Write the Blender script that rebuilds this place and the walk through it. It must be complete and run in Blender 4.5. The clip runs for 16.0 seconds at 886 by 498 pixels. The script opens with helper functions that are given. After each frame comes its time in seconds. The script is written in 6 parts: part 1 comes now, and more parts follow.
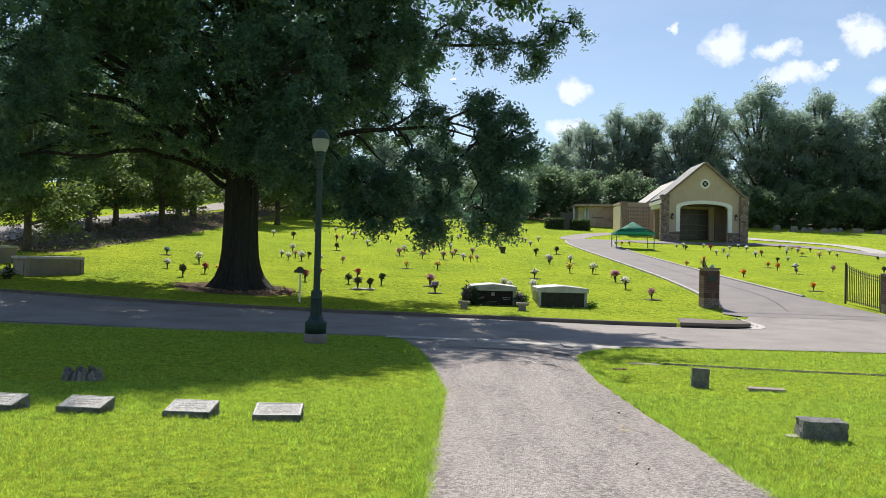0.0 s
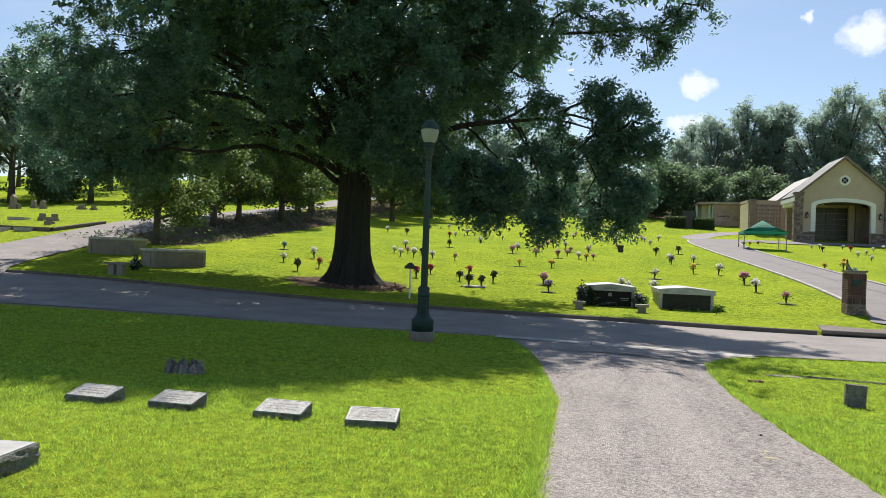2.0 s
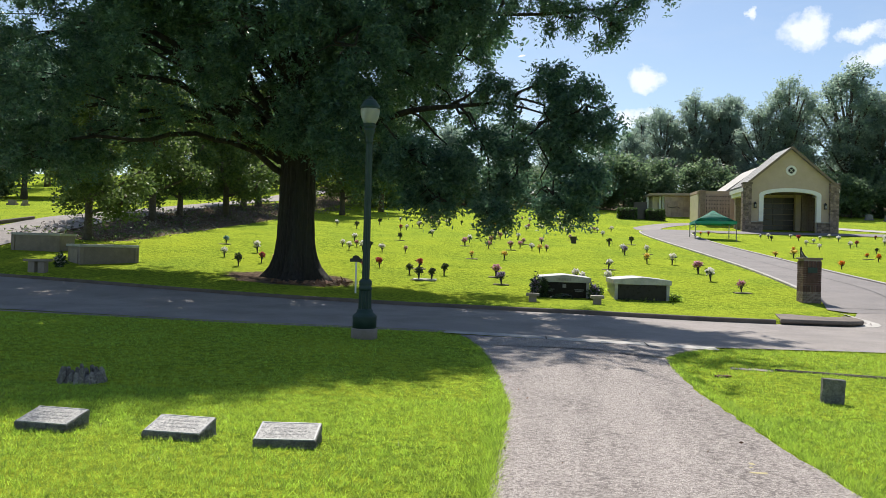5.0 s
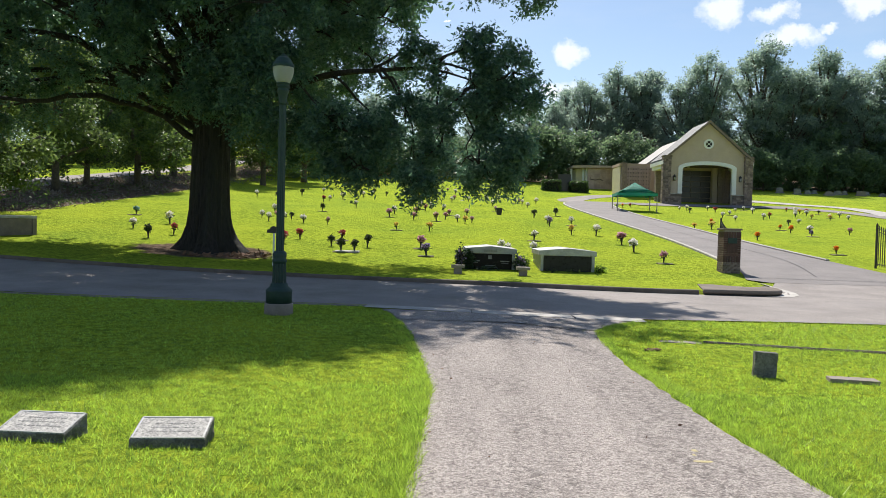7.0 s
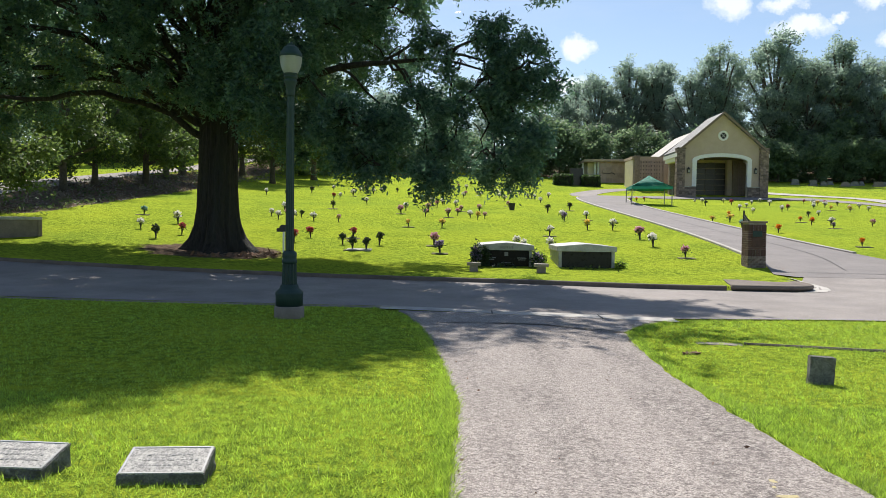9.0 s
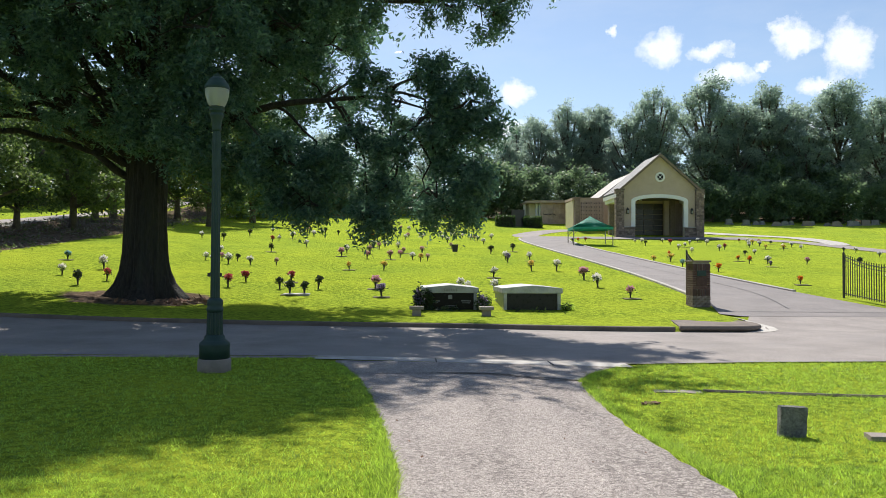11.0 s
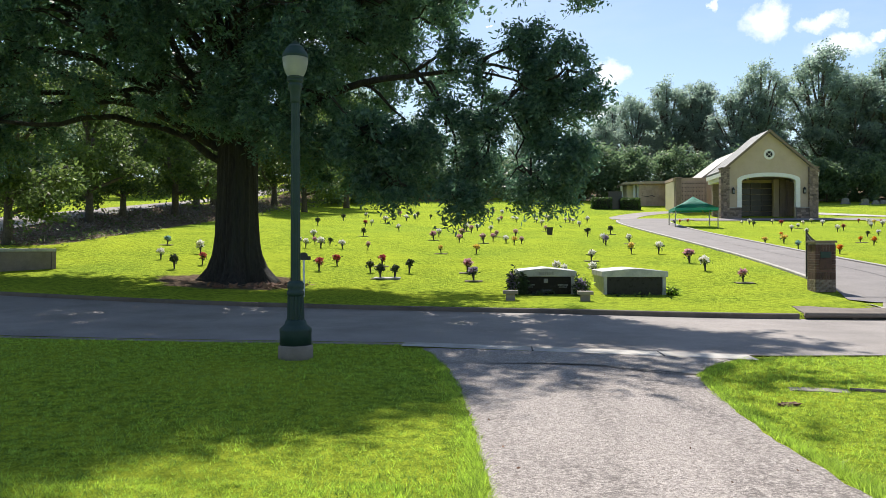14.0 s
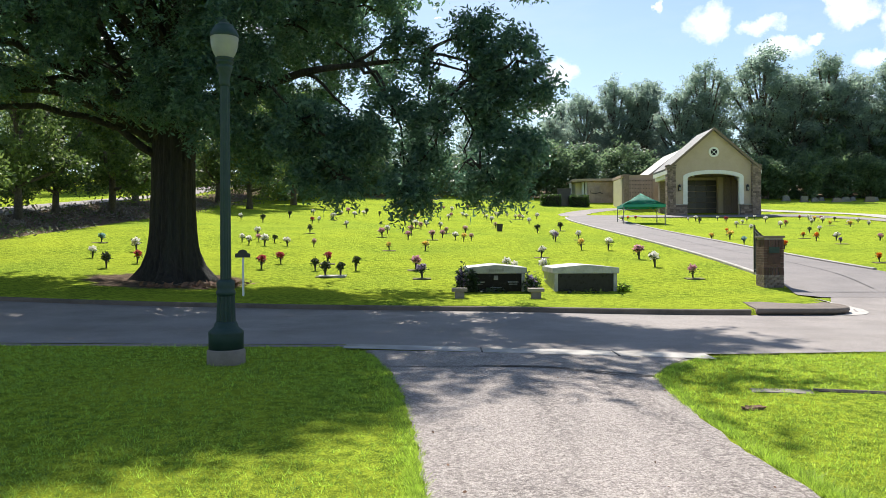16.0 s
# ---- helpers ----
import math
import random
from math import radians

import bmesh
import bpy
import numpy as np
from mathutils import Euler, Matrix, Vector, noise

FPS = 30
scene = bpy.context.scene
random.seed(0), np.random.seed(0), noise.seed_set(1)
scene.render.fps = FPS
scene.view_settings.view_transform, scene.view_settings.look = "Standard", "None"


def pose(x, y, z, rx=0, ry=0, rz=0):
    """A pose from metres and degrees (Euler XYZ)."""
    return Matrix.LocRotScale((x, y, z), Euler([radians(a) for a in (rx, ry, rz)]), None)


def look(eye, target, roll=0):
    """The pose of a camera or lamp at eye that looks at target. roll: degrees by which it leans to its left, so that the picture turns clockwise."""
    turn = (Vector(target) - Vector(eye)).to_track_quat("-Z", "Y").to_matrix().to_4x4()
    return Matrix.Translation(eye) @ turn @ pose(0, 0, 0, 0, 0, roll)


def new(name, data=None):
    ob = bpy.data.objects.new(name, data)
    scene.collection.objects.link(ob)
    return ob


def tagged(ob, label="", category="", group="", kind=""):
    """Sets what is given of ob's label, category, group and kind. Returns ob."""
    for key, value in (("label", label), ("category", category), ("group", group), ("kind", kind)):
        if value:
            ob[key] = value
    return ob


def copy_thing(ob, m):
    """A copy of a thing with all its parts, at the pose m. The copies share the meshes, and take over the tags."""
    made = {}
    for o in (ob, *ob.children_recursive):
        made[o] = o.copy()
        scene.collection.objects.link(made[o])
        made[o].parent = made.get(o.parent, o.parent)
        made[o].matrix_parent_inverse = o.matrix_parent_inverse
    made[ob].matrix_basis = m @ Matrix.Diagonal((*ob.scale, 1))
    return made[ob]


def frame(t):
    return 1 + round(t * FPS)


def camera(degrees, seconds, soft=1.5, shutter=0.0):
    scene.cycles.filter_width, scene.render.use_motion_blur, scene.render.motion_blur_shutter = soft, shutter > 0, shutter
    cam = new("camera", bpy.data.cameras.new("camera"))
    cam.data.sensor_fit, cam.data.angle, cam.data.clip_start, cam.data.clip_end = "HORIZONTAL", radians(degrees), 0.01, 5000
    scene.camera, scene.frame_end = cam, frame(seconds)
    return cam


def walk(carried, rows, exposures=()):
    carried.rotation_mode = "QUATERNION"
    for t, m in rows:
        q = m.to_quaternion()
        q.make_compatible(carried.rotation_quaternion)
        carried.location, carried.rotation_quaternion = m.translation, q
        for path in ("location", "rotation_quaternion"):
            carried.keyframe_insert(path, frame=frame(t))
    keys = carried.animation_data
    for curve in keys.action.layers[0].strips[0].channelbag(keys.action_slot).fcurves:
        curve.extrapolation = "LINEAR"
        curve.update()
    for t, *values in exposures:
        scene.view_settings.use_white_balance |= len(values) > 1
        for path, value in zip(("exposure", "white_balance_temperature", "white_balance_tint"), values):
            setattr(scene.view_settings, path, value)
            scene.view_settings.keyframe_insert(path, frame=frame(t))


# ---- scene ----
cam = camera(60.9, 16.0, 0.7)
PATH = [
    (0, (0.12, 0.593, 1.376), (0.077, 2.592, 1.41), 1.4),
    (0.5, (0.101, 0.801, 1.358), (-0.016, 2.798, 1.371), 1.5),
    (1, (0.065, 1.027, 1.342), (-0.136, 3.017, 1.35), 1.8),
    (1.5, (0.107, 1.241, 1.329), (-0.173, 3.221, 1.341), 2.1),
    (2, (0.115, 1.434, 1.333), (-0.228, 3.404, 1.353), 2.2),
    (2.5, (0.058, 1.592, 1.315), (-0.318, 3.556, 1.341), 1.9),
    (3, (0.079, 1.766, 1.301), (-0.287, 3.732, 1.33), 1.5),
    (3.5, (0.166, 1.999, 1.303), (-0.165, 3.971, 1.329), 1.1),
    (6, (0.11, 3.0, 1.226), (-0.013, 4.996, 1.21), 1.9),
    (6.5, (0.122, 3.195, 1.233), (0.062, 5.194, 1.196), 1.8),
    (7, (0.151, 3.396, 1.217), (0.126, 5.395, 1.157), 1.5),
    (7.5, (0.112, 3.517, 1.232), (0.081, 5.515, 1.149), 1.1),
    (8, (0.033, 3.715, 1.221), (-0.024, 5.711, 1.118), 0.8),
    (10.5, (-0.014, 4.731, 1.224), (0.016, 6.731, 1.249), 0.4),
    (11, (0.029, 4.942, 1.231), (0.127, 6.94, 1.273), 0.2),
    (11.5, (0.014, 5.142, 1.218), (0.183, 7.135, 1.26), 0.0),
    (12, (0.027, 5.341, 1.186), (0.231, 7.33, 1.216), 0.0),
    (12.5, (0.085, 5.536, 1.179), (0.232, 7.531, 1.19), 0.1),
    (13, (0.072, 5.729, 1.184), (0.123, 7.729, 1.189), 0.1),
    (13.5, (0.002, 5.844, 1.172), (-0.061, 7.843, 1.174), 0.1),
    (14, (0.04, 6.004, 1.153), (-0.109, 7.998, 1.155), -0.1),
    (14.5, (0.081, 6.22, 1.149), (-0.117, 8.21, 1.142), -0.3),
    (15, (0.096, 6.342, 1.129), (-0.088, 8.334, 1.118), -0.5),
    (15.5, (0.053, 6.546, 1.126), (-0.041, 8.544, 1.113), -0.4),
    (16, (0.088, 6.713, 1.123), (0.07, 8.712, 1.118), -0.3),
]
walk(cam, [(t, look(eye, target, roll)) for t, eye, target, roll in PATH],
     exposures=((0, 0.74), (8, 0.79), (13, 0.90), (16, 1.08)))


# ---- the lie of the land ----
def lerp_table(v, table):
    return float(np.interp(v, [p[0] for p in table], [p[1] for p in table]))


def ease(a, b, v):
    s = min(max((v - a) / (b - a), 0.0), 1.0)
    return s * s * (3 - 2 * s)


def kerb_y(x):
    """The far edge of the cross road."""
    return lerp_table(x, [(-60, 24.4), (-18, 24.7), (-5, 24.8), (1.5, 24.1), (5, 23.2), (7.4, 23.0), (9, 24.4), (10, 26.4), (16, 27.2), (60, 27.4)])


def verge_y(x):
    """The near edge of the cross road."""
    return lerp_table(x, [(-60, 19.6), (-12, 19.3), (-7, 18.9), (-1.5, 18.6), (3.8, 17.4), (6.3, 17.6), (60, 18.0)])


def height(x, y):
    """Ground height: the lawn falls to the cross road, then climbs to the chapel and the woods."""
    z = lerp_table(y, [(-80, 2.6), (0, -0.05), (8, -0.31), (12.5, -0.47), (18, -0.43), (24, -0.40), (28, -0.14)])
    if y > 28:
        far = min(y, 150.0)
        z += (0.081 + 0.012 * ease(20, -8, x)) * (far - 28) + 0.04 * ease(78, 92, y) * (far - 80 if far > 80 else 0)
    z += ease(-3, -22, x) * 0.75 * ease(17, 28, y)
    kerbed = ease(-20.5, -19.0, x) * ease(9.6, 8.8, x)
    past = y - kerb_y(x)
    z += 0.13 * kerbed * ease(0.02, 0.14, past) * (1 - ease(0.2, 4.5, past))
    z += ease(-19.5, -25, x) * 0.8 * ease(30, 42, y)
    z -= 0.5 * ease(30, 75, x) * ease(60, 30, y)
    return z


# ---- world, sun, exposure ----
SUN = Vector((-0.085, 0.64, 0.763)).normalized()


class Nodes:
    """A short way to wire nodes."""

    def __init__(self, tree):
        self.tree = tree
        tree.nodes.clear()

    def add(self, kind, **values):
        n = self.tree.nodes.new(kind)
        for key, value in values.items():
            if key in n.inputs:
                n.inputs[key].default_value = value
        return n

    def link(self, a, b):
        self.tree.links.new(a, b)

    def math(self, op, a, b=None, clamp=False):
        n = self.tree.nodes.new("ShaderNodeMath")
        n.operation, n.use_clamp = op, clamp
        for i, v in enumerate((a, b)):
            if v is None:
                continue
            if isinstance(v, (int, float)):
                n.inputs[i].default_value = v
            else:
                self.link(v, n.inputs[i])
        return n.outputs[0]

    def mix(self, fac, a, b):
        n = self.tree.nodes.new("ShaderNodeMix")
        n.data_type = "RGBA"
        for i, v in ((0, fac), (6, a), (7, b)):
            if isinstance(v, (int, float)):
                n.inputs[i].default_value = v
            elif isinstance(v, tuple):
                n.inputs[i].default_value = (*v, 1)
            else:
                self.link(v, n.inputs[i])
        return n.outputs[2]

    def noise(self, vector, scale, detail=4.0, rough=0.55):
        n = self.tree.nodes.new("ShaderNodeTexNoise")
        n.inputs["Scale"].default_value, n.inputs["Detail"].default_value, n.inputs["Roughness"].default_value = scale, detail, rough
        if vector is not None:
            self.link(vector, n.inputs["Vector"])
        return n.outputs["Fac"]

    def ramp(self, value, lo, hi):
        n = self.tree.nodes.new("ShaderNodeMapRange")
        n.inputs[1].default_value, n.inputs[2].default_value = lo, hi
        self.link(value, n.inputs[0])
        return n.outputs[0]


def build_sky():
    world = bpy.data.worlds.new("sky")
    scene.world = world
    world.use_nodes = True
    w = Nodes(world.node_tree)
    sky = w.add("ShaderNodeTexSky")
    sky.sky_type, sky.sun_disc = "NISHITA", False
    sky.sun_elevation = math.asin(SUN.z)
    sky.sun_rotation = math.atan2(SUN.x, SUN.y)
    sky.air_density, sky.dust_density, sky.ozone_density = 1.0, 0.45, 1.6
    way = w.add("ShaderNodeTexCoord").outputs["Generated"]
    # cumulus: a few heaps in the part of the sky ahead, broken up by noise, and thin veils between
    warp = w.tree.nodes.new("ShaderNodeTexNoise")
    warp.inputs["Scale"].default_value, warp.inputs["Detail"].default_value, warp.inputs["Roughness"].default_value = 26.0, 9.0, 0.62
    w.link(way, warp.inputs["Vector"])
    shift = w.tree.nodes.new("ShaderNodeVectorMath")
    shift.operation = "MULTIPLY_ADD"
    w.link(warp.outputs["Color"], shift.inputs[0])
    shift.inputs[1].default_value = (0.045, 0.045, 0.045)
    w.link(way, shift.inputs[2])
    total = None
    heaps = [(0.313, 0.912, 0.266, 0.039, 0.033), (0.369, 0.892, 0.259, 0.033, 0.013), (0.389, 0.892, 0.23, 0.042, 0.018), (0.452, 0.851, 0.266, 0.034, 0.028), (0.435, 0.856, 0.28, 0.022, 0.013), (0.502, 0.83, 0.244, 0.034, 0.046), (0.479, 0.852, 0.21, 0.025, 0.016), (0.421, 0.874, 0.241, 0.018, 0.007), (0.145, 0.964, 0.225, 0.028, 0.019), (0.135, 0.975, 0.176, 0.034, 0.019), (0.476, 0.864, 0.165, 0.021, 0.016), (0.258, 0.921, 0.292, 0.008, 0.011), (-0.41, 0.85, 0.34, 0.08, 0.05), (-0.24, 0.92, 0.29, 0.06, 0.04), (0.6, 0.73, 0.31, 0.06, 0.05)]
    for x, y, z, r, tall in heaps:
        d = w.tree.nodes.new("ShaderNodeVectorMath")
        d.operation = "SUBTRACT"
        w.link(shift.outputs[0], d.inputs[0])
        d.inputs[1].default_value = (x + 0.0225, y + 0.0225, z + 0.0225)
        sc = w.tree.nodes.new("ShaderNodeVectorMath")
        sc.operation = "MULTIPLY"
        w.link(d.outputs[0], sc.inputs[0])
        sc.inputs[1].default_value = (1.0 / r, 1.0 / r, 1.0 / tall)
        ln = w.tree.nodes.new("ShaderNodeVectorMath")
        ln.operation = "LENGTH"
        w.link(sc.outputs[0], ln.inputs[0])
        one = w.math("SUBTRACT", 1.0, ln.outputs["Value"], clamp=True)
        total = one if total is None else w.math("MAXIMUM", total, one)
    grain = w.noise(way, 38.0, 10.0, 0.66)
    body = w.math("ADD", total, w.math("MULTIPLY", w.math("SUBTRACT", grain, 0.5), 1.7))
    mask = w.math("MULTIPLY", w.ramp(w.math("MULTIPLY", body, w.ramp(total, 0.0, 0.25)), 0.08, 0.62), 0.92)
    mapping = w.tree.nodes.new("ShaderNodeMapping")
    mapping.inputs["Scale"].default_value = (2.2, 2.2, 8.0)
    w.link(way, mapping.inputs["Vector"])
    veil = w.math("MULTIPLY", w.ramp(w.noise(mapping.outputs[0], 1.6, 7.0, 0.62), 0.45, 0.85), 0.4)
    hazy = w.mix(veil, sky.outputs[0], (5.6, 6.4, 7.6))
    full = w.mix(mask, hazy, (8.0, 8.5, 9.3))
    back = w.add("ShaderNodeBackground", Strength=0.074)
    w.link(full, back.inputs["Color"])
    out = w.add("ShaderNodeOutputWorld")
    w.link(back.outputs[0], out.inputs["Surface"])


build_sky()
sun = new("sun", bpy.data.lights.new("sun", "SUN"))
sun.data.energy, sun.data.angle, sun.data.color = 3.9, radians(0.6), (1.0, 0.945, 0.865)
sun.matrix_world = look(SUN * 60, (0, 0, 0))


# ---- materials ----
def surface(name, dark, light, scale=6.0, rough=0.8, bump=0.3, fine=60.0, metal=0.0, stain=None, stain_scale=1.2, gloss=0.5, vary=0.12, coords="Object", relief=0.01, spread=0.13, stretch=1.0):
    """A worn surface: grain between two colours, broad stains, fine relief, and a shift of tone from piece to piece."""
    m = bpy.data.materials.new(name)
    m.use_nodes = True
    n = Nodes(m.node_tree)
    co = n.add("ShaderNodeTexCoord").outputs[coords]
    if stretch != 1.0:
        drawn = n.tree.nodes.new("ShaderNodeMapping")
        drawn.inputs["Scale"].default_value = (1, 1, stretch)
        n.link(co, drawn.inputs["Vector"])
        co = drawn.outputs[0]
    grain = n.noise(co, fine, 5.0, 0.65)
    broad = n.noise(co, scale, 5.0, 0.6)
    both = n.math("ADD", n.math("MULTIPLY", grain, 0.55), n.math("MULTIPLY", broad, 0.45))
    col = n.mix(n.ramp(both, 0.5 - spread, 0.5 + spread), dark, light)
    if stain:
        col = n.mix(n.math("MULTIPLY", n.ramp(n.noise(co, stain_scale, 6.0, 0.68), 0.48, 0.7), 0.75), col, stain)
    if vary:
        r = n.add("ShaderNodeObjectInfo").outputs["Random"]
        hsv = n.tree.nodes.new("ShaderNodeHueSaturation")
        n.link(n.math("ADD", n.math("MULTIPLY", r, 2 * vary), 1.0 - vary), hsv.inputs["Value"])
        n.link(col, hsv.inputs["Color"])
        col = hsv.outputs[0]
    b = n.add("ShaderNodeBsdfPrincipled", Metallic=metal)
    b.inputs["Specular IOR Level"].default_value = gloss
    n.link(col, b.inputs["Base Color"])
    n.link(n.math("ADD", n.math("MULTIPLY", n.math("SUBTRACT", broad, 0.5), 0.25), rough, clamp=True), b.inputs["Roughness"])
    if bump:
        bp = n.add("ShaderNodeBump", Strength=bump, Distance=relief)
        n.link(n.math("ADD", grain, n.math("MULTIPLY", broad, 0.8)), bp.inputs["Height"])
        n.link(bp.outputs[0], b.inputs["Normal"])
    n.link(b.outputs[0], n.add("ShaderNodeOutputMaterial").inputs["Surface"])
    return m


def foliage(name, dark, light, glow=0.45, rough=0.55):
    """Leaves: a tone of its own for each, and light that passes through."""
    m = bpy.data.materials.new(name)
    m.use_nodes = True
    n = Nodes(m.node_tree)
    r = n.add("ShaderNodeNewGeometry").outputs["Random Per Island"]
    clump = n.noise(n.add("ShaderNodeTexCoord").outputs["Object"], 0.9, 3.0)
    tone = n.math("ADD", n.math("MULTIPLY", r, 0.7), n.math("MULTIPLY", n.ramp(clump, 0.35, 0.65), 0.3))
    col = n.mix(tone, dark, light)
    b = n.add("ShaderNodeBsdfPrincipled", Roughness=rough)
    b.inputs["Specular IOR Level"].default_value = 0.5
    n.link(col, b.inputs["Base Color"])
    t = n.add("ShaderNodeBsdfTranslucent")
    hsv = n.tree.nodes.new("ShaderNodeHueSaturation")
    hsv.inputs["Value"].default_value, hsv.inputs["Hue"].default_value = 1.6, 0.487
    n.link(col, hsv.inputs["Color"])
    n.link(hsv.outputs[0], t.inputs["Color"])
    mx = n.add("ShaderNodeMixShader")
    mx.inputs[0].default_value = glow
    n.link(b.outputs[0], mx.inputs[1])
    n.link(t.outputs[0], mx.inputs[2])
    n.link(mx.outputs[0], n.add("ShaderNodeOutputMaterial").inputs["Surface"])
    return m


def lawn_material():
    """Mown grass, with yellower and thinner patches, bare soil where the attribute says so."""
    m = bpy.data.materials.new("lawn")
    m.use_nodes = True
    n = Nodes(m.node_tree)
    co = n.add("ShaderNodeTexCoord").outputs["Object"]
    fine = n.noise(co, 55.0, 6.0, 0.7)
    tuft = n.noise(co, 7.0, 5.0, 0.65)
    field = n.noise(co, 0.35, 5.0, 0.6)
    col = n.mix(n.ramp(n.math("ADD", n.math("MULTIPLY", fine, 0.6), n.math("MULTIPLY", tuft, 0.4)), 0.44, 0.56), (0.09, 0.155, 0.022), (0.45, 0.555, 0.056))
    col = n.mix(n.math("MULTIPLY", n.ramp(field, 0.4, 0.7), 0.55), col, (0.45, 0.51, 0.048))
    col = n.mix(n.math("MULTIPLY", n.ramp(n.noise(co, 0.12, 4.0), 0.5, 0.68), 0.35), col, (0.20, 0.315, 0.048))
    col = n.mix(n.math("MULTIPLY", n.ramp(n.noise(co, 1.7, 6.0, 0.7), 0.60, 0.72), 0.35), col, (0.20, 0.20, 0.055))
    soil = n.add("ShaderNodeAttribute")
    soil.attribute_name = "bare"
    earth = n.mix(n.ramp(n.noise(co, 3.5, 7.0, 0.72), 0.35, 0.65), (0.08, 0.058, 0.043), (0.24, 0.18, 0.135))
    edge = n.ramp(n.math("ADD", soil.outputs["Fac"], n.math("MULTIPLY", n.math("SUBTRACT", n.noise(co, 1.1, 6.0, 0.7), 0.5), 1.1)), 0.42, 0.62)
    col = n.mix(edge, col, earth)
    d = n.add("ShaderNodeBsdfPrincipled", Roughness=0.85)
    d.inputs["Specular IOR Level"].default_value = 0.0
    n.link(col, d.inputs["Base Color"])
    bp = n.add("ShaderNodeBump", Strength=0.9, Distance=0.05)
    n.link(n.math("ADD", fine, n.math("MULTIPLY", tuft, 1.5)), bp.inputs["Height"])
    n.link(bp.outputs[0], d.inputs["Normal"])
    n.link(d.outputs[0], n.add("ShaderNodeOutputMaterial").inputs["Surface"])
    return m


LAWN = lawn_material()


def blade_material():
    """Grass blades: a tone for each, and a tone that shifts from tuft to tuft."""
    m = bpy.data.materials.new("grass_blades")
    m.use_nodes = True
    n = Nodes(m.node_tree)
    co = n.add("ShaderNodeTexCoord").outputs["Object"]
    r = n.add("ShaderNodeNewGeometry").outputs["Random Per Island"]
    tuft = n.ramp(n.noise(co, 11.0, 3.0, 0.6), 0.36, 0.64)
    field = n.ramp(n.noise(co, 0.9, 4.0, 0.6), 0.35, 0.65)
    tone = n.math("ADD", n.math("MULTIPLY", n.math("POWER", r, 1.6), 0.6), n.math("MULTIPLY", tuft, 0.4))
    col = n.mix(tone, (0.032, 0.085, 0.022), (0.60, 0.86, 0.10))
    col = n.mix(n.math("MULTIPLY", field, 0.3), col, (0.33, 0.43, 0.06))
    b = n.add("ShaderNodeBsdfPrincipled", Roughness=0.45)
    b.inputs["Specular IOR Level"].default_value = 0.4
    n.link(col, b.inputs["Base Color"])
    t = n.add("ShaderNodeBsdfTranslucent")
    hsv = n.tree.nodes.new("ShaderNodeHueSaturation")
    hsv.inputs["Value"].default_value, hsv.inputs["Hue"].default_value = 1.5, 0.49
    n.link(col, hsv.inputs["Color"])
    n.link(hsv.outputs[0], t.inputs["Color"])
    mx = n.add("ShaderNodeMixShader")
    mx.inputs[0].default_value = 0.5
    n.link(b.outputs[0], mx.inputs[1])
    n.link(t.outputs[0], mx.inputs[2])
    n.link(mx.outputs[0], n.add("ShaderNodeOutputMaterial").inputs["Surface"])
    return m


def chip_seal(name, dark, pale, worn):
    """Loose chippings rolled into tar: each stone has its tone, tar shows between, traffic has worn streaks along it."""
    m = bpy.data.materials.new(name)
    m.use_nodes = True
    n = Nodes(m.node_tree)
    co = n.add("ShaderNodeTexCoord").outputs["Object"]
    def stones(scale, feature="F1"):
        v = n.tree.nodes.new("ShaderNodeTexVoronoi")
        v.feature = feature
        v.inputs["Scale"].default_value = scale
        n.link(co, v.inputs["Vector"])
        return v
    small, big = stones(105.0), stones(48.0)
    sep = n.tree.nodes.new("ShaderNodeSeparateColor")
    n.link(small.outputs["Color"], sep.inputs[0])
    sep2 = n.tree.nodes.new("ShaderNodeSeparateColor")
    n.link(big.outputs["Color"], sep2.inputs[0])
    tone = n.math("ADD", n.math("MULTIPLY", sep.outputs[0], 0.6), n.math("MULTIPLY", sep2.outputs[0], 0.4))
    col = n.mix(n.ramp(tone, 0.12, 0.78), dark, pale)
    gap = n.math("MULTIPLY", n.ramp(small.outputs["Distance"], 0.45, 0.8), 0.45)
    col = n.mix(gap, col, tuple(c * 0.6 for c in dark))
    lane = n.tree.nodes.new("ShaderNodeMapping")
    lane.inputs["Scale"].default_value = (2.2, 0.35, 1.0)
    n.link(co, lane.inputs["Vector"])
    track = n.ramp(n.noise(lane.outputs[0], 0.8, 6.0, 0.7), 0.44, 0.62)
    speck = n.ramp(n.noise(co, 16.0, 7.0, 0.8), 0.46, 0.58)
    col = n.mix(n.math("MULTIPLY", n.math("MULTIPLY", track, speck), 0.8), col, worn)
    b = n.add("ShaderNodeBsdfPrincipled", Roughness=0.92)
    b.inputs["Specular IOR Level"].default_value = 0.3
    n.link(col, b.inputs["Base Color"])
    bp = n.add("ShaderNodeBump", Strength=1.0, Distance=0.008)
    lift = n.math("SUBTRACT", n.math("MULTIPLY", sep.outputs[1], 0.7), small.outputs["Distance"])
    n.link(n.math("ADD", lift, n.math("MULTIPLY", big.outputs["Distance"], -0.6)), bp.inputs["Height"])
    n.link(bp.outputs[0], b.inputs["Normal"])
    n.link(b.outputs[0], n.add("ShaderNodeOutputMaterial").inputs["Surface"])
    return m


